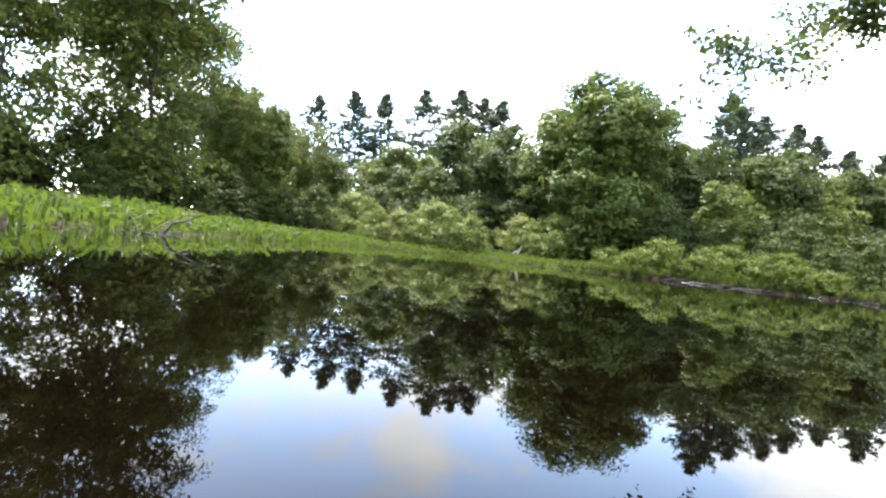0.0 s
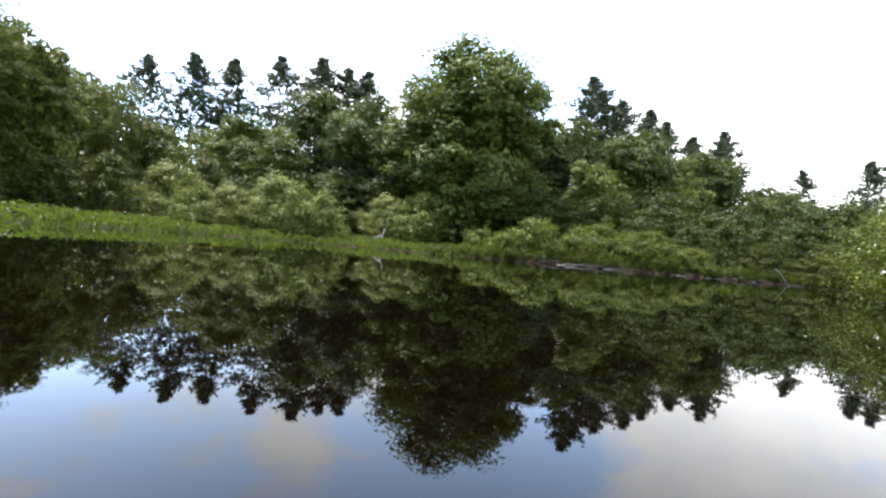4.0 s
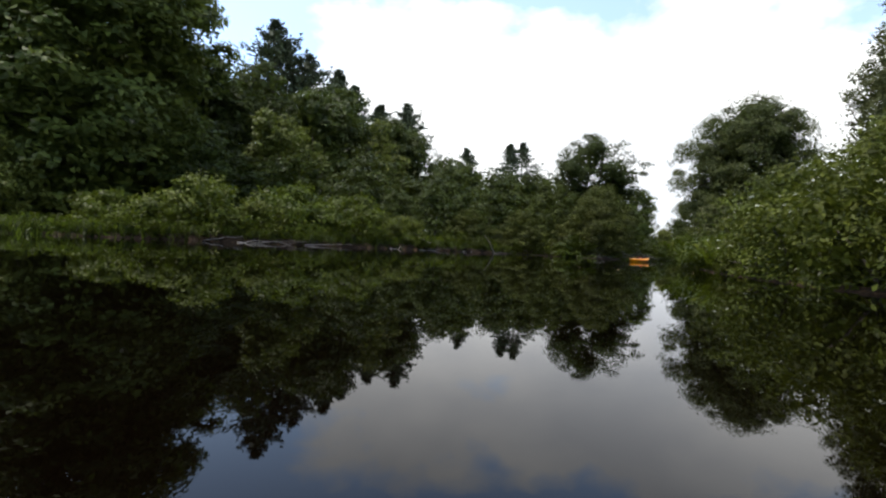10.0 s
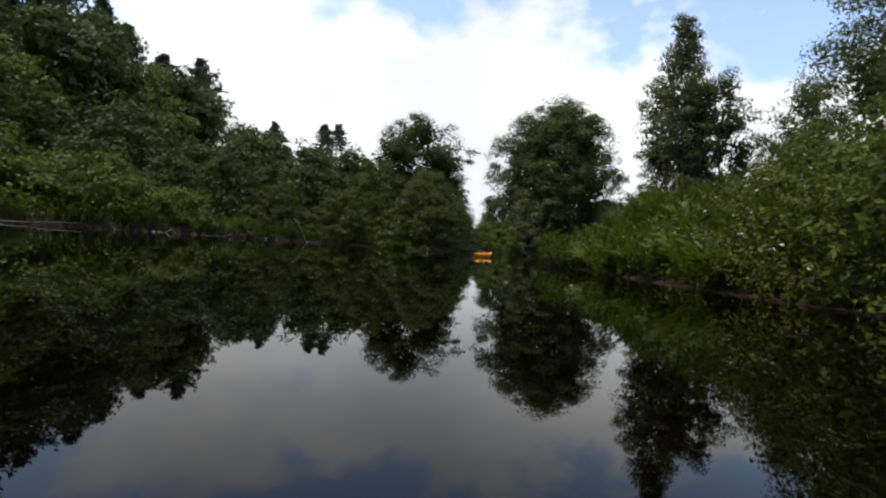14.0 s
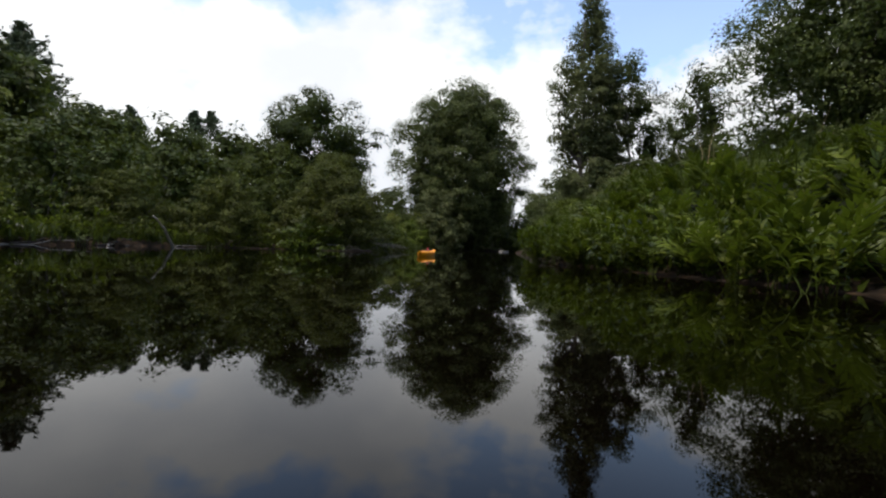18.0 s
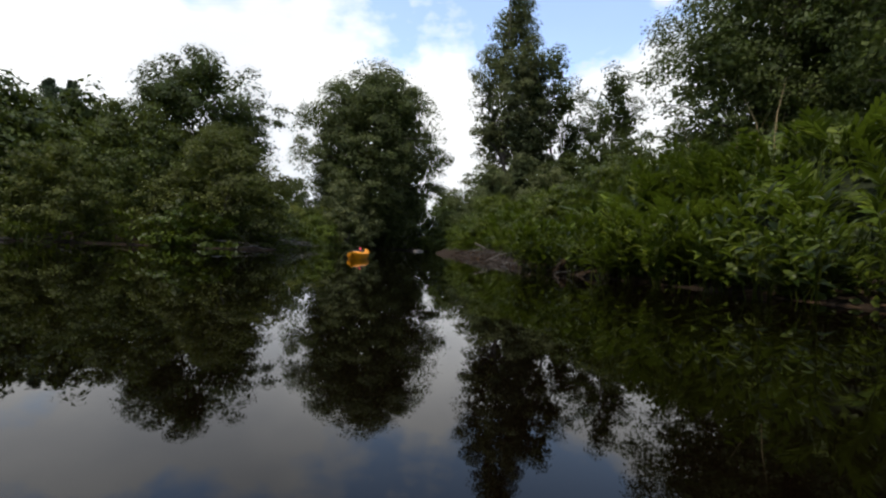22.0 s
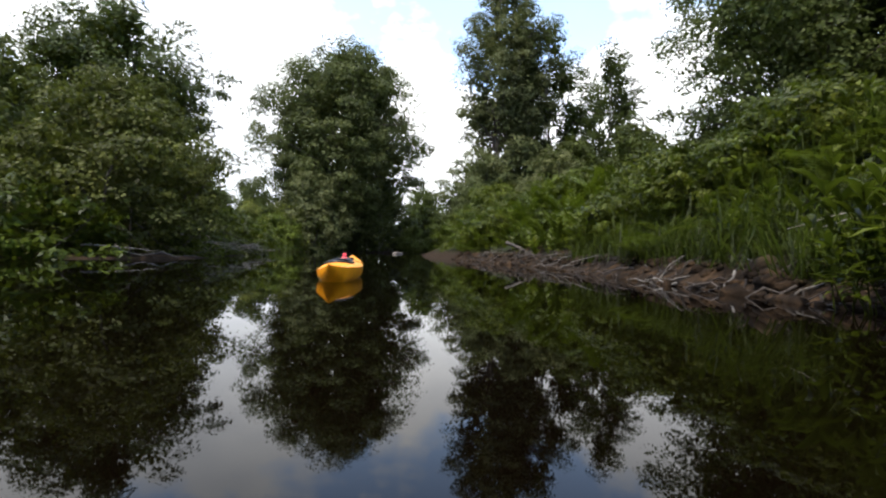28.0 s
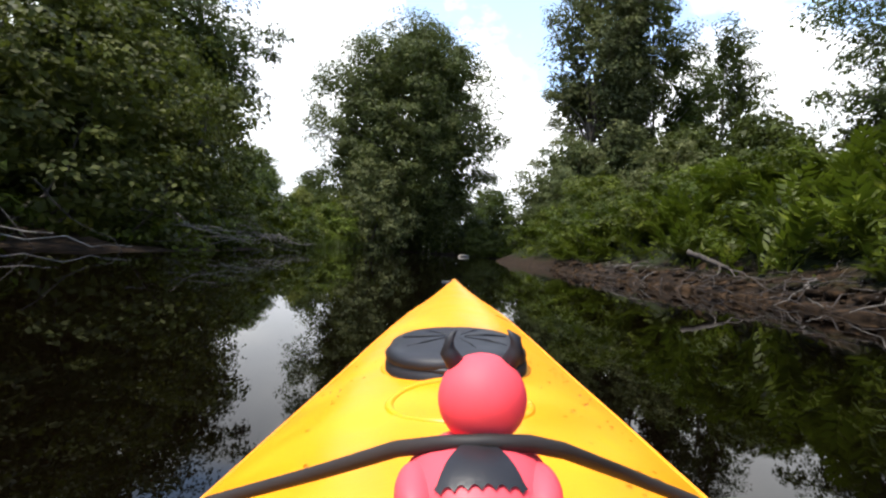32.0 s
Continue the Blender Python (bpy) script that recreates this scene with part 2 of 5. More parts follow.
def water_material():
    m, n, l, b = material("river_water", 0.015)
    tc, mp = n.new("ShaderNodeTexCoord"), n.new("ShaderNodeMapping")
    l.new(tc.outputs["Object"], mp.inputs[0])
    b.inputs["IOR"].default_value = 1.25
    big, small, far = (n.new("ShaderNodeTexNoise") for _ in range(3))
    for no, s, d in ((big, 0.35, 2.0), (small, 3.2, 3.0), (far, 0.12, 2.0)):
        no.inputs["Scale"].default_value, no.inputs["Detail"].default_value = s, d
        l.new(mp.outputs[0], no.inputs["Vector"])
    col = ramp_node(n, [(0.35, (0.0007, 0.0004, 0.0002)), (0.7, (0.0018, 0.0009, 0.0004))])
    l.new(far.outputs["Fac"], col.inputs[0])
    l.new(col.outputs[0], b.inputs["Base Color"])
    patch = ramp_node(n, [(0.5, (0, 0, 0)), (0.72, (1, 1, 1))])
    l.new(far.outputs["Fac"], patch.inputs[0])
    k = n.new("ShaderNodeMath")
    k.operation = "MULTIPLY"
    l.new(small.outputs["Fac"], k.inputs[0])
    l.new(patch.outputs[0], k.inputs[1])
    s1, s2 = n.new("ShaderNodeBump"), n.new("ShaderNodeBump")
    s1.inputs["Strength"].default_value, s1.inputs["Distance"].default_value = 0.5, 0.02
    s2.inputs["Strength"].default_value, s2.inputs["Distance"].default_value = 0.35, 0.006
    l.new(big.outputs["Fac"], s1.inputs["Height"])
    l.new(k.outputs[0], s2.inputs["Height"])
    l.new(s1.outputs[0], s2.inputs["Normal"])
    l.new(s2.outputs[0], b.inputs["Normal"])
    return m


SOIL, WATER = ground_material(), water_material()


# ---- mesh helpers ----
def mesh_np(name, verts, faces, mat, smooth=False):
    """A mesh from numpy vertices and faces that all have the same number of corners."""
    me = bpy.data.meshes.new(name)
    verts, faces = np.asarray(verts, np.float32), np.asarray(faces, np.int32)
    n, k = faces.shape
    me.vertices.add(len(verts))
    me.vertices.foreach_set("co", verts.ravel())
    me.loops.add(n * k)
    me.loops.foreach_set("vertex_index", faces.ravel())
    me.polygons.add(n)
    me.polygons.foreach_set("loop_start", np.arange(0, n * k, k, dtype=np.int32))
    me.update(calc_edges=True)
    if smooth:
        me.polygons.foreach_set("use_smooth", np.ones(n, bool))
    me.materials.append(mat)
    return me


def part(name, bm, mat, parent=None, label="", smooth=True):
    """Links a bmesh or a mesh as one object, under a thing or a part where one is given."""
    if isinstance(bm, bmesh.types.BMesh):
        me = bpy.data.meshes.new(name)
        bm.to_mesh(me)
        bm.free()
        me.materials.append(mat)
        if smooth:
            me.polygons.foreach_set("use_smooth", np.ones(len(me.polygons), bool))
    else:
        me = bm
    ob = new(name, me)
    if parent is not None:
        ob.parent = parent
    return tagged(ob, label)


def tube_arrays(points, radii, sides=7, start=0):
    """Vertices and quads of a bent tapering tube with closed ends drawn to a point."""
    pts = [Vector(p) for p in points]
    ends = (pts[0] - (pts[1] - pts[0]).normalized() * radii[0] * 0.25, pts[-1] + (pts[-1] - pts[-2]).normalized() * radii[-1] * 0.25)
    pts = [ends[0], *pts, ends[1]]
    radii = [radii[0] * 0.08, *radii, radii[-1] * 0.08]
    v, f = [], []
    ref = Vector((0.31, 0.17, 0.93))
    for i, p in enumerate(pts):
        d = (pts[min(i + 1, len(pts) - 1)] - pts[max(i - 1, 0)]).normalized()
        a = d.cross(ref)
        if a.length < 0.05:
            a = d.cross(Vector((1, 0, 0)))
        a.normalize()
        b = d.cross(a)
        for j in range(sides):
            w = 2 * math.pi * j / sides
            v.append(p + (a * math.cos(w) + b * math.sin(w)) * radii[i])
    for i in range(len(pts) - 1):
        for j in range(sides):
            o, q = start + i * sides, start + (i + 1) * sides
            f.append((o + j, o + (j + 1) % sides, q + (j + 1) % sides, q + j))
    return [tuple(c) for c in v], f


def tubes(name, list_of, mat, sides=7):
    v, f = [], []
    for pts, rad in list_of:
        a, b = tube_arrays(pts, rad, sides, len(v))
        v += a
        f += b
    return mesh_np(name, v, f, mat, True)


def bent(rng, a, b, r0, r1, n=7, wob=0.08, sag=0.0):
    """A crooked line from a to b, with radii that taper from r0 to r1."""
    a, b = np.array(a, float), np.array(b, float)
    length = np.linalg.norm(b - a)
    pts, rad = [], []
    off = np.zeros(3)
    for i in range(n):
        s = i / (n - 1)
        if 0 < i < n - 1:
            off = off * 0.6 + rng.normal(0, wob * length / n * 1.6, 3)
        pts.append(tuple(a + (b - a) * s + off - np.array([0, 0, sag * 4 * s * (1 - s)])))
        rad.append(r0 + (r1 - r0) * s ** 0.8)
    return pts, rad


def unit(a):
    return a / np.maximum(np.linalg.norm(a, axis=-1, keepdims=True), 1e-9)


def leaf_arrays(c, nrm, size, rng, aspect=0.55, fold=0.22, droop=0.0, along=None, single=False):
    """Folded leaves, two triangles each (one, for far crowns), at the centres c with the normals nrm."""
    n = len(c)
    t = rng.normal(size=(n, 3)) if along is None else along + rng.normal(size=(n, 3)) * 0.25
    t = unit(t - nrm * (t * nrm).sum(1, keepdims=True))
    t[:, 2] -= droop
    t = unit(t)
    s = np.cross(nrm, t)
    size = np.broadcast_to(size, (n,))[:, None]
    lo, hi = c - t * size * 0.5, c + t * size * 0.5
    w = size * aspect * 0.5
    mid = c - t * size * 0.08
    le, ri = mid + s * w + nrm * w * fold * 2, mid - s * w + nrm * w * fold * 2
    v = np.stack([lo, le, hi, ri], 1).reshape(-1, 3)
    if single:
        v = np.stack([lo, hi - s * w * 0.6, mid + s * w * 1.5], 1).reshape(-1, 3)
        return v, np.arange(3 * n).reshape(n, 3)
    k = (np.arange(n) * 4)[:, None]
    f = np.concatenate([k + [0, 1, 2], k + [0, 2, 3]])
    return v, f


def crown_arrays(seed, h0, h1, radius, clusters, per, leaf, blob, squash=0.8, aspect=0.6, hollow=0.22, droop=0.0, core=0.3, single=False):
    """A crown of clumps of leaves between two heights; radius(s) gives its reach at s = 0 to 1."""
    rng = np.random.default_rng(seed)
    ss = np.linspace(0, 1, 60)
    wt = np.array([radius(s) for s in ss]) + 0.05
    wt /= wt.sum()
    cs = []
    s = rng.choice(ss, clusters, p=wt) + rng.uniform(-0.01, 0.01, clusters)
    ang = rng.uniform(0, 2 * math.pi, clusters)
    lump = 1 + 0.13 * np.sin(ang * 3 + seed) * np.sin(s * 9 + seed * 2) + rng.normal(0, 0.06, clusters)
    lump = np.clip(lump, 0.75, 1.08)
    rr = np.array([radius(min(max(q, 0), 1)) for q in s]) * np.sqrt(rng.uniform(hollow, 1, clusters)) * lump
    c = np.stack([np.cos(ang) * rr, np.sin(ang) * rr, h0 + (h1 - h0) * s], 1)
    br = blob * rng.uniform(0.55, 1.3, clusters)
    d = unit(rng.normal(size=(clusters, per, 3)))
    d[:, :, 2] = np.where(rng.uniform(size=(clusters, per)) < 0.78, np.abs(d[:, :, 2]), d[:, :, 2])
    pos = c[:, None] + d * br[:, None, None] * rng.uniform(0.45, 1.08, (clusters, per, 1)) * [1, 1, squash]
    outward = c * [1, 1, 0.25]
    nrm = unit(d * 0.7 + unit(outward)[:, None] * 0.4 + [0, 0, 0.38] + rng.normal(size=d.shape) * 0.42)
    pos, nrm = pos.reshape(-1, 3), nrm.reshape(-1, 3)
    size = leaf * rng.uniform(0.6, 1.35, len(pos))
    # larger leaves deep inside close the view through the crown
    m = int(len(pos) * core)
    i = rng.integers(0, clusters, m)
    q = c[i] * [0.62, 0.62, 0.97] + rng.normal(size=(m, 3)) * br[i][:, None] * 0.42 - [0, 0, blob * 0.35]
    pos, nrm = np.concatenate([pos, q]), np.concatenate([nrm, unit(rng.normal(size=(m, 3)))])
    size = np.concatenate([size, leaf * rng.uniform(1.2, 2.3, m)])
    return leaf_arrays(pos, nrm, size, rng, aspect, droop=droop, single=single), c


def conifer_arrays(seed, h, reach, whorls=30, leaf=0.46, plume=0.7):
    """Sprays of needles on tiers of spreading boughs; returns leaves and boughs."""
    rng = np.random.default_rng(seed)
    pos, nrm, along, boughs = [], [], [], []
    for i in range(whorls):
        z = h * (0.10 + 0.88 * (i / (whorls - 1)) ** 0.95)
        top = 1 - z / h
        tier = rng.uniform(0.75, 1.15)
        for k in range(7):
            if rng.uniform() < 0.10:
                continue
            a = rng.uniform(0, 2 * math.pi)
            ln = reach * min(1.0, 0.03 + 3.0 * top) * tier * rng.uniform(0.55, 1.15)
            rise = 0.55 * (1 - top) ** 2 + rng.uniform(-0.14, 0.14)
            tip = np.array([math.cos(a) * ln, math.sin(a) * ln, ln * rise - 0.10 * ln])
            base = np.array([0, 0, z])
            if top > 0.2 and k < 3:
                boughs.append(([tuple(base), tuple(base + tip * 0.55 + [0, 0, 0.06 * ln]), tuple(base + tip)], [0.035 + 0.03 * top, 0.025, 0.008]))
            n = int(26 + 26 * min(1, ln / reach))
            s = rng.uniform(0.12, 1.08, n) ** 0.8
            side = np.array([-math.sin(a), math.cos(a), 0])
            spread = rng.normal(0, 1, n) * (0.20 * ln * (1.2 - s) + 0.10)
            p = base + tip * s[:, None] + side * spread[:, None] + rng.normal(size=(n, 3)) * [0.11, 0.11, 0.15]
            pos.append(p)
            nrm.append(np.array([0, 0, 1.0]) + rng.normal(size=(n, 3)) * plume)
            along.append(np.tile(unit(tip), (n, 1)) + side * np.sign(spread)[:, None] * 0.5 + [0, 0, 0.45])
    lead = rng.uniform(0.86, 1.0, 160)
    pos.append(np.column_stack([rng.normal(0, 1, 160) * (1.02 - lead) * 4, rng.normal(0, 1, 160) * (1.02 - lead) * 4, h * lead]))
    nrm.append(rng.normal(size=(160, 3)))
    along.append(rng.normal(size=(160, 3)) * 0.6 + [0, 0, 1.0])
    pos, nrm, along = np.concatenate(pos), unit(np.concatenate(nrm)), np.concatenate(along)
    return leaf_arrays(pos, nrm, leaf * rng.uniform(0.6, 1.3, len(pos)), rng, 0.5, 0.12, 0.0, along, True), boughs


# ---- the lie of the land ----
NORTH = [(-5, -70), (-5, -8), (-4.2, 0), (-3.9, 4), (-4.2, 10), (-4.8, 16), (-4, 21), (-1, 24.6), (3, 26), (8.5, 26.7), (14, 26.4),
         (18, 26.3), (21.8, 25.5), (24.4, 24.2), (25.2, 21.4), (26.5, 20.6), (29, 20.8), (32, 21.4), (36, 22.6), (41, 23), (47, 22.2), (52, 21.2),
         (55, 18), (56, 10), (57, 0), (60, -14), (66, -70)]
SOUTH = [(4.5, -70), (4.5, -6), (5.2, 1), (6.5, 5), (8.2, 8.5), (9.8, 10.9), (13, 12.8), (16.5, 14.2), (20.5, 15.3), (24, 15.15),
         (27, 15.05), (29, 15.5), (35, 15.9), (41, 16.4), (46, 16), (49, 12.5), (51, 5), (54, -12), (58, -70)]


def segment_distance(x, y, line):
    best = np.full(np.shape(x), 1e9)
    for (ax, ay), (bx, by) in zip(line, line[1:]):
        dx, dy = bx - ax, by - ay
        s = np.clip(((x - ax) * dx + (y - ay) * dy) / (dx * dx + dy * dy), 0, 1)
        best = np.minimum(best, np.hypot(x - ax - s * dx, y - ay - s * dy))
    return best


def in_river(x, y):
    poly = NORTH + SOUTH[::-1]
    inside = np.zeros(np.shape(x), bool)
    for (ax, ay), (bx, by) in zip(poly, poly[1:] + poly[:1]):
        cross = (ay > y) != (by > y)
        inside ^= cross & (x < (bx - ax) * (y - ay) / (by - ay + 1e-12) + ax)
    return inside


def step(v):
    v = np.clip(v, 0, 1)
    return v * v * (3 - 2 * v)


def shore(x, y):
    """Distance outside the river (minus: in it), and whether the south bank is the nearer."""
    x, y = np.asarray(x, float), np.asarray(y, float)
    dn, ds = segment_distance(x, y, NORTH), segment_distance(x, y, SOUTH)
    d = np.minimum(dn, ds)
    return np.where(in_river(x, y), -d, d), ds < dn


def land(x, y):
    d, south = shore(x, y)
    x, y = np.asarray(x, float), np.asarray(y, float)
    rough = 0.09 * np.sin(x * 1.7 + 1.3 * np.sin(y * 0.9)) * np.sin(y * 1.3 + np.sin(x * 0.7)) + 0.04 * np.sin(x * 4.1 + y * 2.2) * np.sin(y * 5.3 - x) + 0.03 * np.sin(x * 9.3 - y * 3.1) * np.sin(y * 8.7 + x * 2.3)
    lip = (0.12 - 0.07 * step((7.5 - x) / 2) * ~south + 0.09 * step((x - 7) / 3) * ~south - 0.19 * step((x - 22) / 2) * ~south - 0.07 * step((19.5 - x) / 1.5) * south + 0.06 * step((x - 19) / 2) * south) * step(d / 0.25)
    s_h = (0.20 + 1.05 * step((x - 8) / 9)) * step((d - 0.25) / 2.0) + 0.5 * step((d - 5) / 20)
    n_h = 0.14 * step((d - 0.4) / 3) + 0.5 * step((d - 4) / 12) + 1.5 * step((d - 15) / 60)
    bank = lip + np.where(south, s_h, n_h) + rough * step(d / 1.0)
    bed = -0.6 * step(-d / 2.2) - 0.02
    return np.where(d > 0, bank, bed)


def land_at(x, y):
    return float(land(np.array([x]), np.array([y]))[0])


def axis(lo, hi, fine, far, n):
    core = np.arange(lo, hi + fine / 2, fine)
    grow = np.geomspace(fine, far, n)
    return np.concatenate([lo - np.cumsum(grow)[::-1], core, hi + np.cumsum(grow)])


def build_ground():
    xs, ys = axis(-8, 52, 0.25, 260, 28), axis(-2, 36, 0.25, 260, 28)
    gx, gy = np.meshgrid(xs, ys)
    gz = land(gx, gy)
    nx, ny = len(xs), len(ys)
    i = (np.arange(ny - 1)[:, None] * nx + np.arange(nx - 1)).ravel()
    f = np.stack([i, i + 1, i + nx + 1, i + nx], 1)
    g = new("ground", mesh_np("ground", np.stack([gx, gy, gz], -1).reshape(-1, 3), f, SOIL, True))
    tagged(g, "muddy river banks of dark brown soil with patches of turf", "ground", kind="structure")
    wv = [(-90, -140, 0), (140, -140, 0), (140, 70, 0), (-90, 70, 0)]
    w = new("water", mesh_np("water", wv, [(0, 1, 2, 3)], WATER))
    tagged(w, "calm dark brown river water mirroring trees and sky", "river", kind="structure")


build_ground()


# ---- trees and shrubs, each kind built once ----
PROTO, COUNT = {}, {}


def plant(kind, x, y, height, turn=0.0, label="", category="tree", group="", z=None, wide=1.0, lean=0.0):
    """Stands a plant of a kind on the land, scaled to its height."""
    root, own, name = PROTO[kind]
    if category in ("bush", "herb"):
        height = height - min(0.2, 0.15 * height)
    s = height / own
    z = land_at(x, y) - 0.08 if z is None else z
    m = pose(x, y, z, lean, lean * 0.5, turn) @ Matrix.Diagonal((s * wide, s * wide, s, 1))
    if COUNT.setdefault(kind, 0) == 0:
        ob = root
    else:
        ob = copy_thing(root, Matrix.Identity(4))
    COUNT[kind] += 1
    ob.matrix_basis = m
    return tagged(ob, label, category, group)


def proto(kind, name, height):
    root = new(name)
    PROTO[kind] = (root, height, name)
    return root


def limbs(rng, h, base_r, fork, centres, count, mat, sway=0.018):
    """A trunk and limbs that reach into the crown's clumps."""
    trunk = bent(rng, (0, 0, -0.3), (rng.normal(0, sway * h), rng.normal(0, sway * h), h * 0.86), base_r, base_r * 0.16, 11, 0.07)
    out = [trunk]
    pts = np.array(trunk[0])
    pick = rng.choice(len(centres), min(count, len(centres)), replace=False)
    for i in pick:
        c = centres[i]
        z0 = max(fork * h, c[2] * rng.uniform(0.5, 0.8))
        k = int(np.argmin(abs(pts[:, 2] - min(z0, pts[-2, 2]))))
        out.append(bent(rng, pts[k], c, base_r * (0.42 - 0.25 * pts[k, 2] / h), 0.012, 6, 0.10, -0.03 * h))
    return out


def broadleaf(kind, name, seed, h, radius, clusters, per, leaf, blob, mat, bark, base_r, fork=0.2, low=0.14, count=26, **kw):
    root = proto(kind, name, h)
    (v, f), c = crown_arrays(seed, h * low, h - blob * 0.6, radius, clusters, per, leaf, blob, **kw)
    rng = np.random.default_rng(seed + 50)
    part("trunk", tubes("trunk", limbs(rng, h, base_r, fork, c, count, bark), bark), bark, root)
    part("crown", mesh_np("crown", v, f, mat), mat, root)
    return root


def pine(kind, name, seed, h, reach, **kw):
    root = proto(kind, name, h)
    (v, f), boughs = conifer_arrays(seed, h, reach, **kw)
    rng = np.random.default_rng(seed)
    part("trunk", tubes("trunk", [bent(rng, (0, 0, -0.3), (0, 0, h * 0.99), h * 0.014, 0.02, 8, 0.01)] + boughs, BARK, 5), BARK, root)
    part("crown", mesh_np("crown", v, f, NEEDLE), NEEDLE, root)


def shrub(kind, name, seed, h, reach, clusters, per, leaf, blob, mat, bark, stems=7, low=0.05, blossom=0, **kw):
    """A bush of several stems from one foot."""
    root = proto(kind, name, h)
    rad = lambda s: reach * (0.55 + 0.75 * math.sin(math.pi * min(1, 0.18 + 0.82 * s)) * 0.75) * (1 - 0.55 * s ** 3)
    (v, f), c = crown_arrays(seed, h * low, h - blob * 0.5, rad, clusters, per, leaf, blob, **kw)
    rng = np.random.default_rng(seed + 9)
    for i in rng.choice(len(c), min(stems, len(c)), replace=False):
        foot = (rng.normal(0, 0.16 * reach), rng.normal(0, 0.16 * reach), -0.25)
        line = bent(rng, foot, c[i], 0.012 * h * rng.uniform(0.5, 1.2), 0.006, 7, 0.12, -0.06 * h)
        part("stem", tubes("stem", [line], bark, 6), bark, root)
    part("foliage", mesh_np("foliage", v, f, mat), mat, root)
    if blossom:
        pos = []
        for i in rng.choice(len(c), blossom):
            d = unit(rng.normal(size=3))
            d[2] = abs(d[2])
            q = c[i] + d * blob * 1.05
            pos.append(q + rng.normal(0, 0.022, (9, 3)) * [1, 1, 0.4])
        pos = np.concatenate(pos)
        nn = unit(rng.normal(size=pos.shape) * 0.4 + [0, 0, 1])
        bv, bf = leaf_arrays(pos, nn, 0.032, rng, 0.9)
        part("blossom", mesh_np("blossom", bv, bf, BLOSSOM), BLOSSOM, root, "small cream-white flower heads")
    return root


def dome(r, belly=0.45, point=0.5):
    """Reach of a rounded crown, widest at belly."""
    return lambda s: r * (math.sqrt(max(0, 1 - ((s - belly) / (1 - belly + 0.03)) ** 2)) ** point if s > belly else 0.55 + 0.45 * math.sin(math.pi / 2 * s / belly)) if s > belly else r * (0.55 + 0.45 * math.sin(math.pi / 2 * s / belly))


broadleaf("maple", "maple_tree", 11, 14.5, dome(5.0, 0.42, 0.8), 190, 170, 0.30, 1.15, LEAF_OAK, BARK, 0.30, 0.12, 0.03, 34, hollow=0.3, core=0.45, single=True)
broadleaf("round", "round_tree", 12, 14.5, lambda s: 6.0 * math.sin(math.pi * (0.12 + 0.82 * s)) ** 0.7, 420, 170, 0.18, 0.95, LEAF_ROUND, BARK, 0.32, 0.10, 0.07, 44, hollow=0.4, core=0.55, single=True)
broadleaf("dark", "dark_tree", 18, 14.5, dome(5.4, 0.5, 1.0), 250, 150, 0.165, 0.85, LEAF_DEEP, BARK, 0.32, 0.14, 0.06, 34, hollow=0.05, core=0.35, single=True)
broadleaf("tall", "tall_tree", 13, 17.0, lambda s: 4.2 * max(0.02, 1 - s) ** 0.42 * (0.86 + 0.14 * math.cos(s * 11)), 300, 150, 0.155, 0.7, LEAF_GREY, BARK, 0.20, 0.10, 0.03, 44, hollow=0.2, core=0.35, single=True)
broadleaf("airy", "slender_tree", 14, 15.0, dome(3.0, 0.4, 0.9), 135, 105, 0.17, 0.7, LEAF_ALDER, BARK_PALE, 0.15, 0.15, 0.18, 30, hollow=0.15, core=0.45, single=True)
broadleaf("meadow", "meadow_tree", 19, 15.0, dome(3.3, 0.4, 0.7), 165, 125, 0.185, 0.75, LEAF_OAK, BARK, 0.10, 0.12, 0.05, 34, hollow=0.22, core=0.22, single=True)
broadleaf("small", "small_alder_tree", 20, 9.0, dome(2.9, 0.6, 0.7), 125, 160, 0.15, 0.68, LEAF_ALDER, BARK, 0.11, 0.2, 0.30, 26, hollow=0.3, core=0.3, single=True)
broadleaf("wood", "woodland_tree", 15, 13.0, dome(3.9, 0.5, 0.8), 80, 84, 0.38, 1.1, LEAF_DEEP, BARK, 0.2, 0.2, 0.03, 10, core=0.5, single=True)
broadleaf("wood_light", "woodland_tree", 16, 11.0, dome(3.4, 0.5, 0.8), 80, 84, 0.34, 0.95, LEAF_OAK, BARK, 0.17, 0.2, 0.03, 10, core=0.5, single=True)
broadleaf("yellow", "young_tree", 17, 8.7, dome(2.9, 0.5, 0.7), 85, 70, 0.24, 0.8, LEAF_PALE, BARK, 0.14, 0.2, 0.05, 14, single=False)
pine("pine", "pine_tree", 21, 18.0, 4.6)
pine("pine_thin", "pine_tree", 22, 16.0, 3.7, whorls=27, plume=0.7)
shrub("alder", "alder_bush", 31, 5.0, 2.3, 165, 80, 0.095, 0.40, LEAF_YELLOWING, BARK, 11, 0.03, aspect=0.72, hollow=0.4)
shrub("alder_far", "alder_bush", 32, 4.5, 2.1, 70, 50, 0.165, 0.52, LEAF_ALDER, BARK_PALE, 5, 0.02, aspect=0.75, squash=0.75, single=True)
shrub("dogwood", "dogwood_bush", 33, 2.7, 1.7, 105, 54, 0.078, 0.36, LEAF_DOGWOOD, BARK, 6, 0.02, 42, aspect=0.6)
shrub("willow", "willow_bush", 34, 2.4, 1.6, 80, 70, 0.12, 0.36, LEAF_PALE, BARK_PALE, 5, 0.03, aspect=0.5, single=True)
shrub("grey_bush", "grey_green_bush", 36, 4.2, 2.0, 85, 75, 0.12, 0.42, LEAF_GREY, BARK, 6, 0.02, aspect=0.55, single=True)
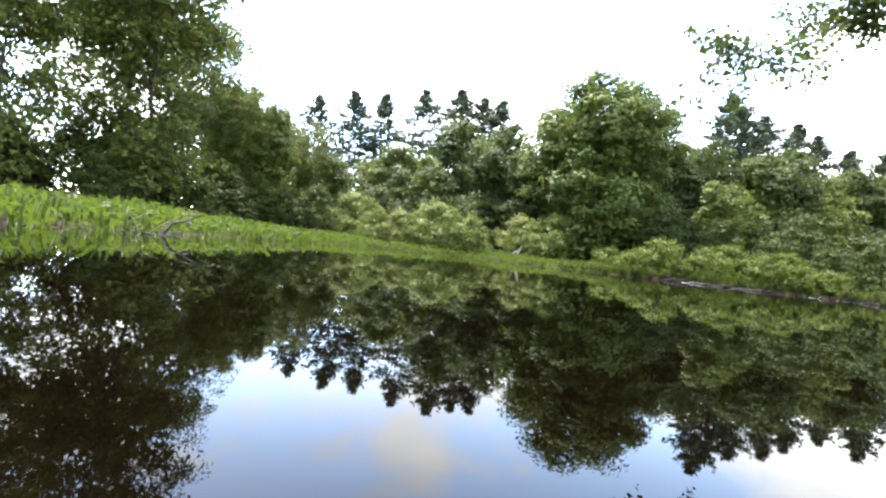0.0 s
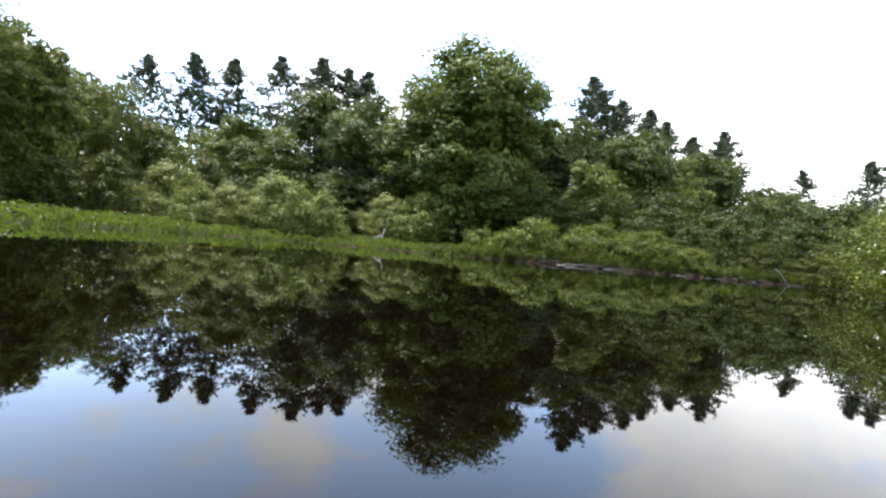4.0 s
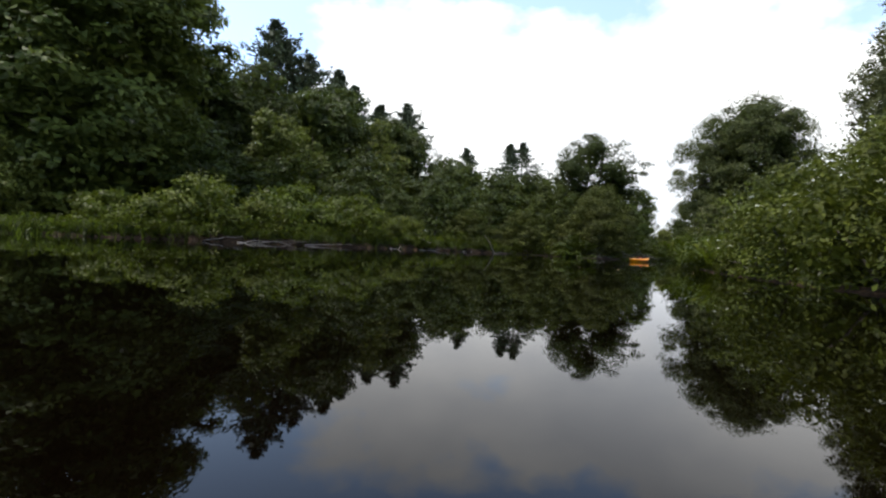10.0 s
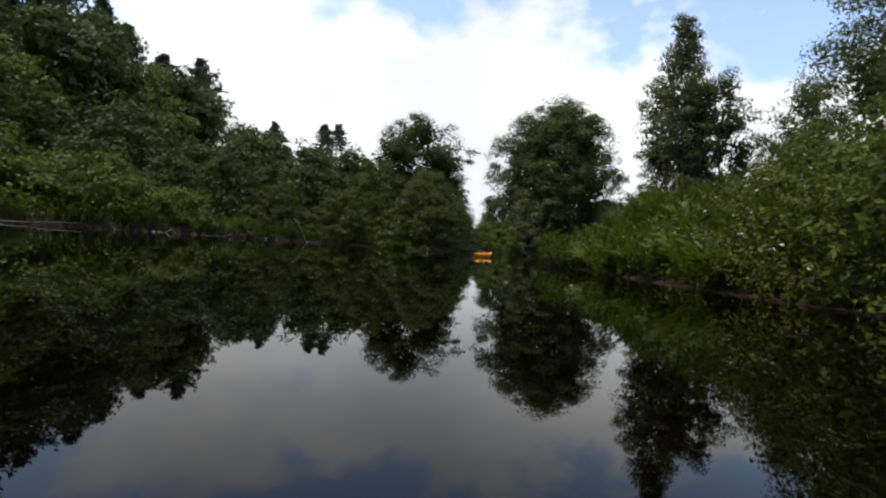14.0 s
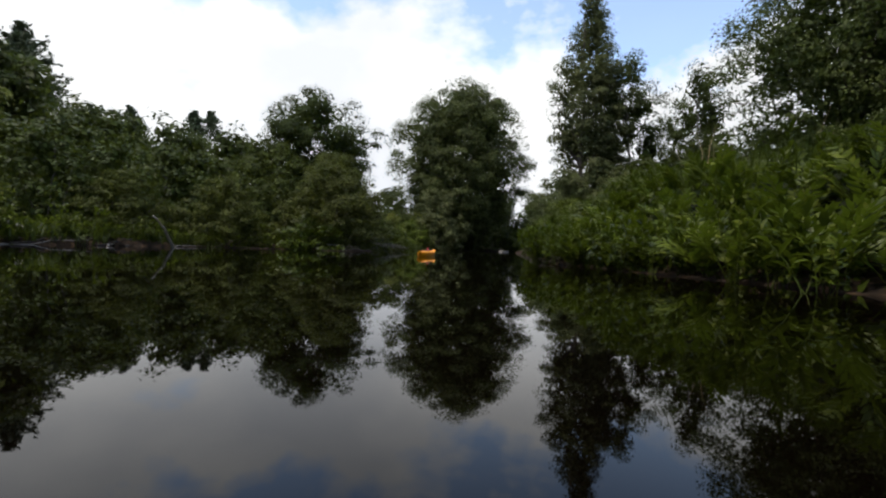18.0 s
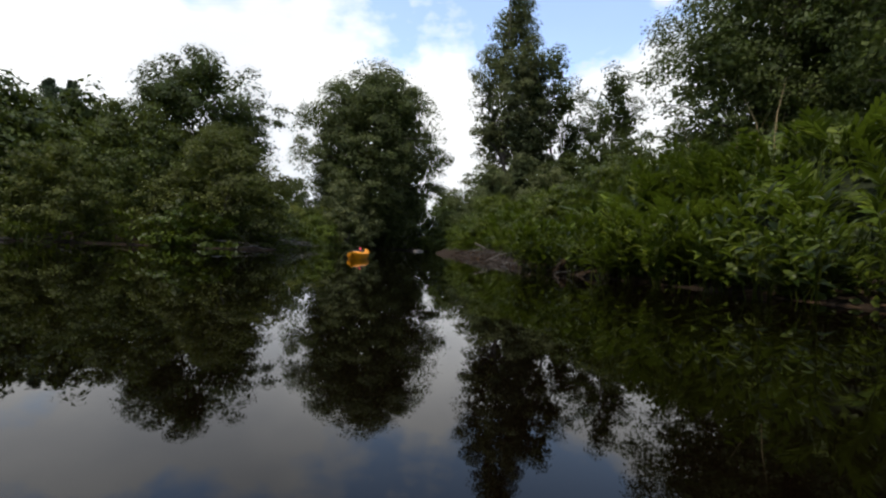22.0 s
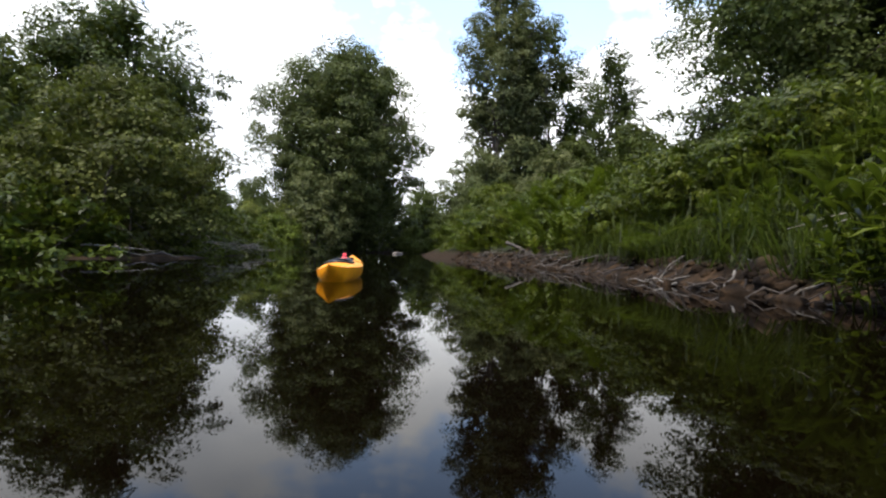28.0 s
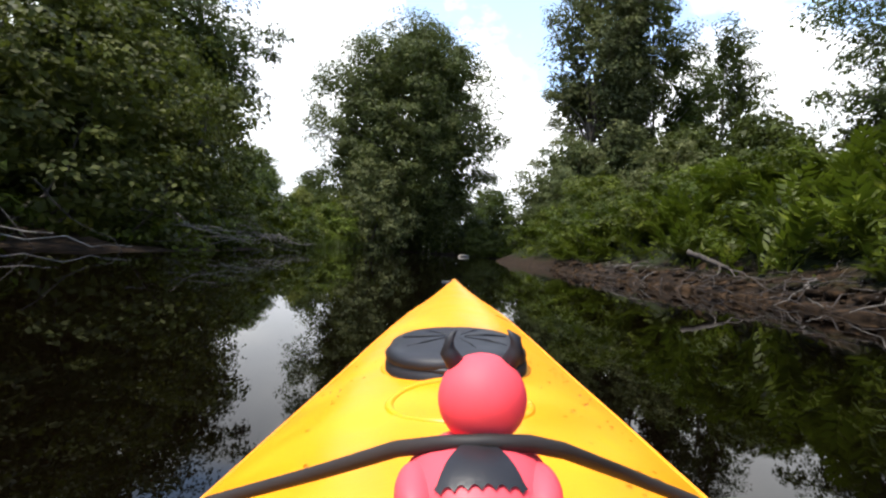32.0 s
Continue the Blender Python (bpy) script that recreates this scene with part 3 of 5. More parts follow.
shrub("bank_bush", "leafy_bank_bush", 37, 1.1, 0.95, 52, 44, 0.095, 0.20, LEAF_HERB, BARK, 4, 0.02, aspect=0.42, single=True)
shrub("low_bush", "low_bush", 35, 1.5, 1.2, 60, 66, 0.11, 0.34, LEAF_BUSH, BARK, 5, 0.02, aspect=0.6, squash=0.9, single=True)

# ---- planting ----
rng = np.random.default_rng(5)
# the wide maple over the far bank and the woods behind it
plant("maple", 9.3, 38.6, 14.6, 20, "wide full maple with mid-green leaves above the meadow", z=0.4, wide=1.15)
for x, y, h, k in [(-20.6, 62.4, 16.6, "pine"), (-16.4, 63.7, 18.0, "pine_thin"), (-12.6, 64.7, 18.4, "pine_thin"), (-7.2, 62.6, 18.8, "pine"), (-2.6, 59, 18.3, "pine"), (2.2, 55.1, 16.4, "pine_thin"), (0.2, 58, 17.3, "pine"),
                   (26.5, 55, 19.7, "pine"), (30.5, 55.5, 17.8, "pine"), (34.5, 56.3, 17.4, "pine_thin"), (28.6, 57, 18.9, "pine"), (37.2, 57, 16.6, "pine"), (40, 56, 15.0, "pine_thin"), (45.0, 57, 16.6, "pine"), (42.8, 54.5, 14.6, "pine"), (81.6, 65.5, 18.7, "pine"), (77, 65, 17.6, "pine_thin"), (-25, 54, 13, "pine"), (62, 62, 14.2, "pine_thin")]:
    plant(k, x, y, h, rng.uniform(0, 360), "dark green pine with drooping boughs rising over the woods", group="pines behind the river")
for x, y, h, k in [(-14, 48, 7.8, "wood_light"), (-9.5, 47, 8.0, "wood_light"), (-5, 47, 8.8, "wood_light"), (-1.6, 50.9, 12.6, "wood"), (2.5, 47, 11.5, "wood"), (5, 46, 10.5, "wood"), (14, 44, 12.5, "wood"),
                   (17, 44, 10.5, "wood"), (20, 45, 11.8, "wood"), (19, 39.5, 7.5, "wood_light"), (23, 41, 9.5, "wood"), (26, 46, 11.2, "wood"), (32.5, 46, 11.0, "wood"),
                   (35, 47, 11, "wood"), (34, 38, 6.5, "wood_light"), (39, 44, 8, "wood"), (43, 46, 8, "wood_light"), (1, 44, 9, "wood"), (-22, 46, 9, "wood"), (48, 48, 8, "wood"), (55, 50, 8.5, "wood_light"), (64, 52, 9, "wood"), (9, 46, 12.5, "wood"), (16, 43, 10, "wood"), (22, 40, 7.5, "wood_light"), (4, 41, 8.5, "wood"), (-6, 42, 6.2, "wood"), (37, 40, 7, "wood"), (-12, 41, 6.0, "wood_light"), (13, 49, 14, "wood"), (20, 50, 13, "wood"), (-19.8, 48.7, 10.6, "wood_light"), (-7.5, 48.3, 9.2, "wood_light"), (-18.7, 40.3, 9.0, "wood_light"), (24.8, 42.5, 11.2, "wood"), (29.5, 48.5, 12.0, "wood"), (38, 50, 11, "wood")]:
    plant(k, x, y, h * rng.uniform(0.95, 1.05), rng.uniform(0, 360), "leafy tree in the edge of the woods", group="trees of the woods")
plant("yellow", 28.3, 42.2, 9.0, 0, "yellow-green young tree with a rounded crown")
# tall thin trees over the west meadow
for x, y, h in [(-13.5, 20, 15), (-17, 23, 16.5), (-12.5, 26.5, 7.5), (-21, 17, 16), (-18, 14.5, 15), (-15.5, 15.5, 12), (-15.5, 28, 12), (-10.5, 32, 7), (-24, 20, 16)]:
    plant("meadow", x, y, h, rng.uniform(0, 360), "slender grey-barked tree with an open leafy crown", group="trees on the west meadow")
for x, y, h in [(-13, 18, 2.2), (-11.5, 21, 2.0), (-11, 23.5, 2.2), (-10, 26, 2.4), (-14, 22, 2.6), (-9.5, 29, 2.6), (-16, 24, 3), (-24, 14, 4), (-24, 24, 4), (-20, 20, 3.5), (-15.3, 15.8, 2.6), (-18, 18, 3.4), (-20, 13, 3.6), (-14.5, 12, 2.8), (-12, 24, 3), (-16, 19, 3.2), (-8.5, 27, 3), (-18, 25, 4), (-13, 16.5, 2.4), (-6, 32, 4), (-10, 34, 6), (-3, 36, 6), (-20, 34, 8), (-14, 36, 8), (-8, 31, 3), (-7, 35.5, 4)]:
    plant("alder_far", x, y, h, rng.uniform(0, 360), "dense green bush under the meadow trees", "bush", "bushes under the meadow trees")
for x, y, h in [(-11.8, 28, 7.0), (-15.5, 31, 9)]:
    plant("wood_light", x, y, h, rng.uniform(0, 360), "full leafy tree beside the west meadow", group="full trees on the west meadow", wide=0.8)
for x, y, h in [(-8, 39, 4), (-4, 40, 4), (0, 39.5, 4.2), (4, 38.5, 3.6), (8, 41, 4.5), (12, 38.5, 4), (16, 37, 4.4), (20, 36.5, 4.5), (26, 34.5, 4.5)]:
    plant("alder_far", x, y, h, rng.uniform(0, 360), "dark bush under the edge of the woods", "bush", "understorey bushes", wide=1.3)
# willows and low bushes along the far bank
for x, y, h in [(-3.6, 27.3, 2.3), (-1.8, 27.8, 3.0), (-0.2, 28.4, 2.6), (-5.2, 27.2, 2.2), (-2, 31, 3.2), (-6.6, 29, 3.0), (5.4, 35.0, 3.6), (3.9, 35.6, 3.2)]:
    plant("willow", x, y, h, rng.uniform(0, 360), "grey-green willow bush beside the grassy bank", "bush", "willows by the meadow")
for x, y, h in [(9.2, 28.0, 1.5), (10.9, 28.6, 2.3), (12.7, 28.0, 1.7), (14.4, 28.8, 2.4), (15.6, 27.8, 1.6), (17.2, 28.3, 2.2), (18.8, 27.8, 1.5), (8.2, 29.5, 1.5), (19.6, 27.6, 1.6)]:
    plant("low_bush", x, y, h, rng.uniform(0, 360), "bright green low bush on the muddy far bank", "bush", "low bushes on the far bank")
for x, y, h in [(17, 33.5, 4.5), (20, 32, 4.4), (20.5, 29.5, 3.0), (22.5, 28.8, 3.2), (24.2, 28.2, 3.3), (26.6, 28.2, 4.0), (25, 31, 4.6), (28.5, 29.5, 5.2), (31, 28.5, 5.2), (34, 30, 5), (22, 34, 5.5), (29, 34, 6), (13, 34, 4.5),
                (37, 32, 6), (40, 30, 5.5), (44, 28, 4.6), (38, 36, 6.5), (46, 34, 6)]:
    plant("alder_far", x, y, h, rng.uniform(0, 360), "dense dark green alder bush on the north bank", "bush", "alders on the north bank")
# the alders that hang over the water on the north side
for x, y, h, w in [(25.0, 25.0, 2.7, 1.2), (23.2, 27.0, 2.6, 1.2), (27.0, 22.3, 3.5, 1.1), (28.9, 22.9, 4.1, 1.05), (30.9, 23.9, 4.5, 1.0), (32.8, 24.6, 4.9, 0.85), (28.2, 25.2, 4.5, 1.0)]:
    plant("alder", x, y, h, rng.uniform(0, 360), "alder bush with yellowing leaves hanging over the water", "bush", "alders over the water", wide=w, z=land_at(x, y) - 0.35)
plant("small", 36.2, 26.6, 8.4, 40, "alder with a rounded leafy top on the north bank", wide=1.05)
plant("airy", 34.6, 28.2, 6.6, 200, "thin alder with many small leaves on the north bank", wide=1.1)
for x, y, h in [(25.6, 22.2, 1.4), (27.4, 21.2, 0.8), (28.6, 21.3, 0.9), (30.2, 21.7, 0.9), (31.4, 22.1, 1.1), (32.6, 22.3, 1.5), (33.8, 22.5, 1.8), (35.4, 23.0, 1.7)]:
    plant("bank_bush", x, y, h, rng.uniform(0, 360), "low leafy bush trailing in the water under the alders", "bush", "trailing bushes under the alders", wide=1.15, z=-0.12)
# the round tree ahead and its neighbours
plant("round", 53.6, 21.7, 14.5, 10, "big round dark green tree standing above the river bend", wide=1.0)
plant("grey_bush", 48.2, 22.6, 5.6, 60, "rounded grey-green bush in front of the round tree", "bush", wide=0.95)
for x, y, h, k in [(47, 25, 3.0, "alder_far"), (50, 24, 3.2, "low_bush"), (43, 25, 2.6, "willow"), (53, 24.2, 5.5, "alder_far"), (39.5, 25.2, 2.8, "willow"), (55.5, 20.8, 4.6, "alder_far"), (58.5, 17, 3.2, "alder_far"), (58, 12, 3.0, "alder_far"),
                   (60, 26, 5, "alder_far"), (36.8, 24.4, 2.2, "low_bush"), (45.4, 24.2, 2.2, "low_bush"), (62, 14, 3.5, "alder_far"), (62, 7, 4, "alder_far"), (52, 27, 4, "alder_far"), (48, 29, 4, "alder_far"), (57, 19, 4.2, "alder_far"), (51.8, 22.8, 5.4, "alder_far"), (58.5, 15, 4.0, "alder_far"), (56.8, 13.5, 2.6, "low_bush"), (56.5, 16.5, 2.4, "willow"), (63, 18, 5.5, "alder_far"), (64, 11, 5, "alder_far"), (66, 15, 6, "alder_far")]:
    plant(k, x, y, h, rng.uniform(0, 360), "green bush at the bend of the river", "bush", "bushes at the bend")
for x, y, h, k in [(92, 30, 9, "wood"), (100, 22, 9.5, "wood"), (98, 14, 9, "wood_light"), (90, 38, 9, "wood"), (86, 6, 9, "wood"), (78, -4, 10, "wood"), (74, 40, 9, "wood_light"), (105, 34, 11, "wood")]:
    plant(k, x, y, h, rng.uniform(0, 360), "distant tree beyond the river bend", group="distant trees")
# trees on the south side
plant("tall", 45.0, 12.0, 15.9, 70, "tall slim grey-green tree on the south bank")
plant("airy", 46.0, 8.8, 12.5, 150, "grey-green tree with a bare leaning trunk", lean=4)
plant("airy", 52.0, 3.4, 15.0, 20, "open-crowned tree behind the south bank")
# the last two, at (27, 1) and (19, 0), are added to shade the bank
for x, y, h, w in [(37.9, 0.6, 16.5, 1.0), (34.5, -2.5, 16, 1.0), (42, -3, 15.5, 1.0), (27, 1.0, 15.5, 0.9), (19, 0.0, 15, 0.9)]:
    plant("dark", x, y, h, rng.uniform(0, 360), "large dark leafy tree shading the south bank", group="dark trees on the south side", wide=w)
for x, y, h, k in [(43, 13.6, 4.4, "grey_bush"), (44.2, 13.2, 4.2, "grey_bush"), (46.5, 12.5, 4.2, "grey_bush"), (43.6, 11.0, 5.4, "grey_bush"), (41, 13.9, 2.6, "grey_bush"), (45.8, 14.6, 3.0, "alder_far"), (38.5, 13.6, 2.0, "low_bush"), (48, 9.5, 4.0, "alder_far"), (40.5, 10.5, 4.2, "grey_bush"), (36.5, 11, 2.4, "low_bush"), (43, 9, 5, "alder_far"), (44.5, 5, 6.5, "alder_far"), (41.5, 6.5, 5, "alder_far"), (49, 6.5, 6.5, "alder_far"), (47.5, 3, 7, "alder_far"), (40, 4, 5, "alder_far")]:
    plant(k, x, y, h, rng.uniform(0, 360), "grey-green bush near the tall tree", "bush", "bushes by the tall tree")
for x, y, h in [(10.3, 10.5, 2.0), (11.4, 11.4, 1.8), (12.6, 11.9, 1.5), (11.6, 9.8, 2.1), (13.6, 10.4, 1.8), (9.3, 9.2, 2.2), (8.4, 7.6, 2.4), (15.0, 11.2, 1.4), (10.6, 7.4, 2.6), (7.3, 5.8, 2.4), (6.4, 3.2, 2.4), (13.0, 8.0, 2.4), (8.9, 5.4, 2.6)]:
    plant("dogwood", x, y, h, rng.uniform(0, 360), "dense bush with small cream flower heads leaning over the water", "bush", "flowering bushes on the south bank")
# the tree whose branch hangs into view at the start
over = plant("meadow", 10.2, 2.6, 11.0, 100, "maple with low branches over the water", wide=0.9)
lg = np.random.default_rng(77)
spine = bent(lg, (10.0, 2.8, 4.4), (2.3, 4.2, 2.15), 0.07, 0.008, 12, 0.05, -0.35)
twigs, tip_at = [spine], []
for k in range(34):
    p = np.array(spine[0][7 + k % 5]) + lg.normal(0, 0.05, 3)
    q = p + lg.normal(0, 0.34, 3) * [1, 1, 0.7] - [0.15, 0, 0.16]
    twigs.append(bent(lg, p, q, 0.01, 0.003, 5, 0.1))
    tip_at += [p * 0.4 + q * 0.6, q, p * 0.7 + q * 0.3]
tip_at = np.repeat(np.array(tip_at), 52, 0)
tip_at = tip_at + lg.normal(0, 0.065, tip_at.shape)
bough_v, bough_f = leaf_arrays(tip_at, unit(lg.normal(size=tip_at.shape) * 0.6 + [0, 0, 1]), 0.055 * lg.uniform(0.7, 1.2, len(tip_at)), lg, 0.75, droop=0.3)
for ob in (part("low_branch", tubes("low_branch", twigs, BARK, 6), BARK, over), part("branch_foliage", mesh_np("branch_foliage", bough_v, bough_f, LEAF_DEEP), LEAF_DEEP, over)):
    ob.matrix_parent_inverse = over.matrix_basis.inverted()


# ---- herbs, grass and litter ----
def lance_arrays(base, way, up, length, width, droop):
    """A long pointed leaf with a midrib, eight triangles."""
    side = np.cross(way, up)
    side /= np.linalg.norm(side) + 1e-9
    v = []
    for s, w in ((0, 0.05), (0.3, 0.85), (0.65, 0.7), (1, 0.0)):
        m = base + way * length * s - np.array([0, 0, droop * length * s * s])
        lift = up * width * 0.22 * w
        v += [m - side * width * w * 0.5 + lift, m, m + side * width * w * 0.5 + lift]
    f = []
    for i in range(3):
        a = i * 3
        for j in (0, 1):
            f += [(a + j, a + j + 1, a + j + 4), (a + j, a + j + 4, a + j + 3)]
    return v, f


def herb(kind, seed, h, pairs, length, width, mat):
    g = np.random.default_rng(seed)
    root = proto(kind, "broad_leaved_herb", h)
    v, f = [], []
    for k in range(4):
        a = g.uniform(0, 6.28)
        tip = np.array([math.cos(a) * h * g.uniform(0.1, 0.45), math.sin(a) * h * g.uniform(0.1, 0.45), h * g.uniform(0.7, 1.0)])
        line = bent(g, (g.normal(0, 0.05), g.normal(0, 0.05), -0.08), tip, 0.007, 0.003, 5, 0.05)
        part("stem", tubes("stem", [line], mat, 4), mat, root)
        for i in range(pairs):
            s = 0.42 + 0.58 * i / (pairs - 1)
            p = np.array(line[0][0]) * (1 - s) + tip * s
            for q in range(2 if i < pairs - 1 else 4):
                b = a + 2.4 * i + q * (math.pi if i < pairs - 1 else math.pi / 2) + g.normal(0, 0.25)
                rise = g.uniform(0.3, 1.0) + (1.0 if i >= pairs - 2 else 0)
                way = unit(np.array([math.cos(b), math.sin(b), rise]))
                up = unit(np.array([-math.cos(b) * rise, -math.sin(b) * rise, 1.0]))
                lv, lf = lance_arrays(p, way, up, length * g.uniform(0.7, 1.2), width * g.uniform(0.8, 1.2), g.uniform(0.2, 0.55))
                f += [tuple(c + len(v) for c in t) for t in lf]
                v += lv
    part("foliage", mesh_np("foliage", v, f, mat), mat, root)


herb("herb", 41, 0.85, 5, 0.25, 0.074, LEAF_HERB)
herb("herb_big", 42, 1.1, 6, 0.28, 0.082, LEAF_HERB)


def fern(kind, seed, h, fronds=8):
    """Arching fronds of paired leaflets round one crown."""
    g = np.random.default_rng(seed)
    root = proto(kind, "fern", h)
    for k in range(fronds):
        a = 6.283 * k / fronds + g.normal(0, 0.2)
        out = np.array([math.cos(a), math.sin(a), 0])
        side = np.array([-math.sin(a), math.cos(a), 0])
        ln = h * g.uniform(0.85, 1.25)
        s = np.linspace(0.16, 1, 15)
        line = out * (ln * 0.72 * s ** 1.3)[:, None] + np.array([0, 0, 1]) * (ln * (0.95 * s - 0.42 * s ** 2.4))[:, None]
        v, f = tube_arrays([tuple(p) for p in np.vstack([[0, 0, -0.05], line[::3]])], list(np.linspace(0.006, 0.002, 6)), 4)
        v, f = [np.array(p) for p in v], [(q[0], q[1], q[2]) for q in f] + [(q[0], q[2], q[3]) for q in f]
        for i, p in enumerate(line):
            w = ln * 0.30 * math.sin(math.pi * min(1, 0.15 + 0.85 * (1 - s[i]) ** 0.8)) + 0.015
            for e in (-1, 1):
                way = unit(side * e + out * 0.35 + [0, 0, 0.12])
                lv = [p, p + way * w * 0.45 + out * w * 0.12, p + way * w - [0, 0, 0.1 * w], p + way * w * 0.45 - out * w * 0.12]
                n0 = len(v)
                v += lv
                f += [(n0, n0 + 1, n0 + 2), (n0, n0 + 2, n0 + 3)]
        part("frond", mesh_np("frond", np.array(v), f, LEAF_HERB), LEAF_HERB, root)


fern("fern", 43, 0.75)


def royal_fern(kind, seed, h, fronds=8, pairs=6):
    """Upright fronds of long paired leaflets held in a V, round one foot."""
    g = np.random.default_rng(seed)
    root = proto(kind, "royal_fern", h)
    for k in range(fronds):
        a = 6.283 * k / fronds + g.normal(0, 0.3)
        out = np.array([math.cos(a), math.sin(a), 0])
        side = np.array([-math.sin(a), math.cos(a), 0])
        ln, arch = h * g.uniform(0.75, 1.15), g.uniform(0.25, 0.65)
        s = np.linspace(0.0, 1, pairs + 4)
        line = out * (ln * arch * s ** 1.6)[:, None] + np.array([0, 0, 1]) * (ln * (s - 0.18 * s ** 3))[:, None] - [0, 0, 0.05]
        v, f = tube_arrays([tuple(p) for p in line], list(np.linspace(0.007, 0.002, len(line))), 4)
        v, f = [np.array(p) for p in v], [(q[0], q[1], q[2]) for q in f] + [(q[0], q[2], q[3]) for q in f]
        for i in range(4, len(line)):
            way0 = unit(line[i] - line[i - 1])
            face = unit(np.cross(side, way0))
            w = ln * 0.26 * (1 - 0.45 * abs(2 * (i - 4) / pairs - 0.7))
            for e in ((-1, 1, 0) if i == len(line) - 1 else (-1, 1)):
                way = unit(side * e * 0.9 + way0 * g.uniform(0.9, 1.35) + face * g.uniform(-0.1, 0.35))
                wl2, flat = w * g.uniform(0.95, 1.25), unit(np.cross(way, face))
                mid, end = line[i] + way * wl2 * 0.42, line[i] + way * wl2 - [0, 0, wl2 * g.uniform(0.0, 0.25)]
                n0 = len(v)
                v += [line[i], mid + flat * w * 0.17 + face * w * 0.05, mid, mid - flat * w * 0.17 + face * w * 0.05, end]
                f += [(n0, n0 + 1, n0 + 2), (n0, n0 + 2, n0 + 3), (n0 + 1, n0 + 4, n0 + 2), (n0 + 2, n0 + 4, n0 + 3)]
        part("frond", mesh_np("frond", np.array(v), f, LEAF_FERN), LEAF_FERN, root)


royal_fern("royal_fern", 45, 0.85)
royal_fern("royal_fern_small", 46, 0.6, 6, 5)


def along_bank(line, x0, x1, n, d0, d1, seed, out=-1):
    """Places at a chance distance d0 to d1 behind the water's edge."""
    g = np.random.default_rng(seed)
    got = []
    while len(got) < n:
        x = g.uniform(x0, x1)
        for (ax, ay), (bx, by) in zip(line, line[1:]):
            if ax <= x < bx:
                y = ay + (by - ay) * (x - ax) / (bx - ax)
                got.append((x, y + out * g.uniform(d0, d1), g))
                break
    return got


for x, y, g in along_bank(SOUTH, 12.6, 20.4, 160, -0.05, 1.7, 61):
    if g.uniform() < 0.75:
        plant("royal_fern", x, y, g.uniform(0.45, 0.75), g.uniform(0, 360), "bright green royal fern with upright fronds on the bank", "fern", "royal ferns on the south bank", lean=g.normal(-8, 9))
    else:
        plant("herb_big", x, y, g.uniform(0.6, 1.0), g.uniform(0, 360), "leafy herb with long bright green leaves on the bank", "herb", "herbs on the south bank", lean=g.normal(-6, 9))
for x, y, g in along_bank(SOUTH, 13.2, 20.6, 44, -0.42, 0.15, 64):
    plant("herb", x, y, g.uniform(0.45, 0.8), g.uniform(0, 360), "leafy herb hanging over the water's edge", "herb", "herbs at the water's edge", lean=g.normal(-12, 10), z=-0.06)
for x, y, g in along_bank(SOUTH, 19.5, 40, 160, 0.3, 2.2, 62):
    plant("fern" if g.uniform() < 0.3 else "royal_fern_small" if g.uniform() < 0.4 else "herb", x, y, g.uniform(0.4, 0.72), g.uniform(0, 360), "fern-like green plant on the muddy slope", "herb", "ferns on the slope", lean=g.normal(-4, 9))
for x, y, g in along_bank(SOUTH, 26.5, 35, 64, 0.55, 2.0, 65):
    plant("royal_fern_small" if g.uniform() < 0.4 else "royal_fern", x, y, g.uniform(0.6, 0.9), g.uniform(0, 360), "green royal fern arching from the bank's crest", "fern", "royal ferns on the crest", lean=g.normal(-8, 9))
for x, y, g in along_bank(SOUTH, 21.5, 42, 48, 0.85, 2.8, 66):
    plant("bank_bush", x, y, g.uniform(0.75, 1.25), g.uniform(0, 360), "low mounded leafy bush on the crest of the bank", "bush", "bushes on the bank's crest", wide=1.15)
for x, y, g in along_bank(NORTH, 5, 26, 48, 0.2, 1.0, 63, 1):
    plant("herb", x, y, g.uniform(0.5, 1.0), g.uniform(0, 360), "leafy green herb along the far bank", "herb", "herbs on the far bank", lean=g.normal(4, 8))


for x, y, g in along_bank(NORTH, 6, 24.3, 60, -0.15, 0.35, 67, 1):
    plant("herb", x, y, g.uniform(0.3, 0.65), g.uniform(0, 360), "leafy green herb hanging over the far bank's mud", "herb", "herbs over the far bank's edge", lean=g.normal(10, 10), z=max(0.0, land_at(x, y)))


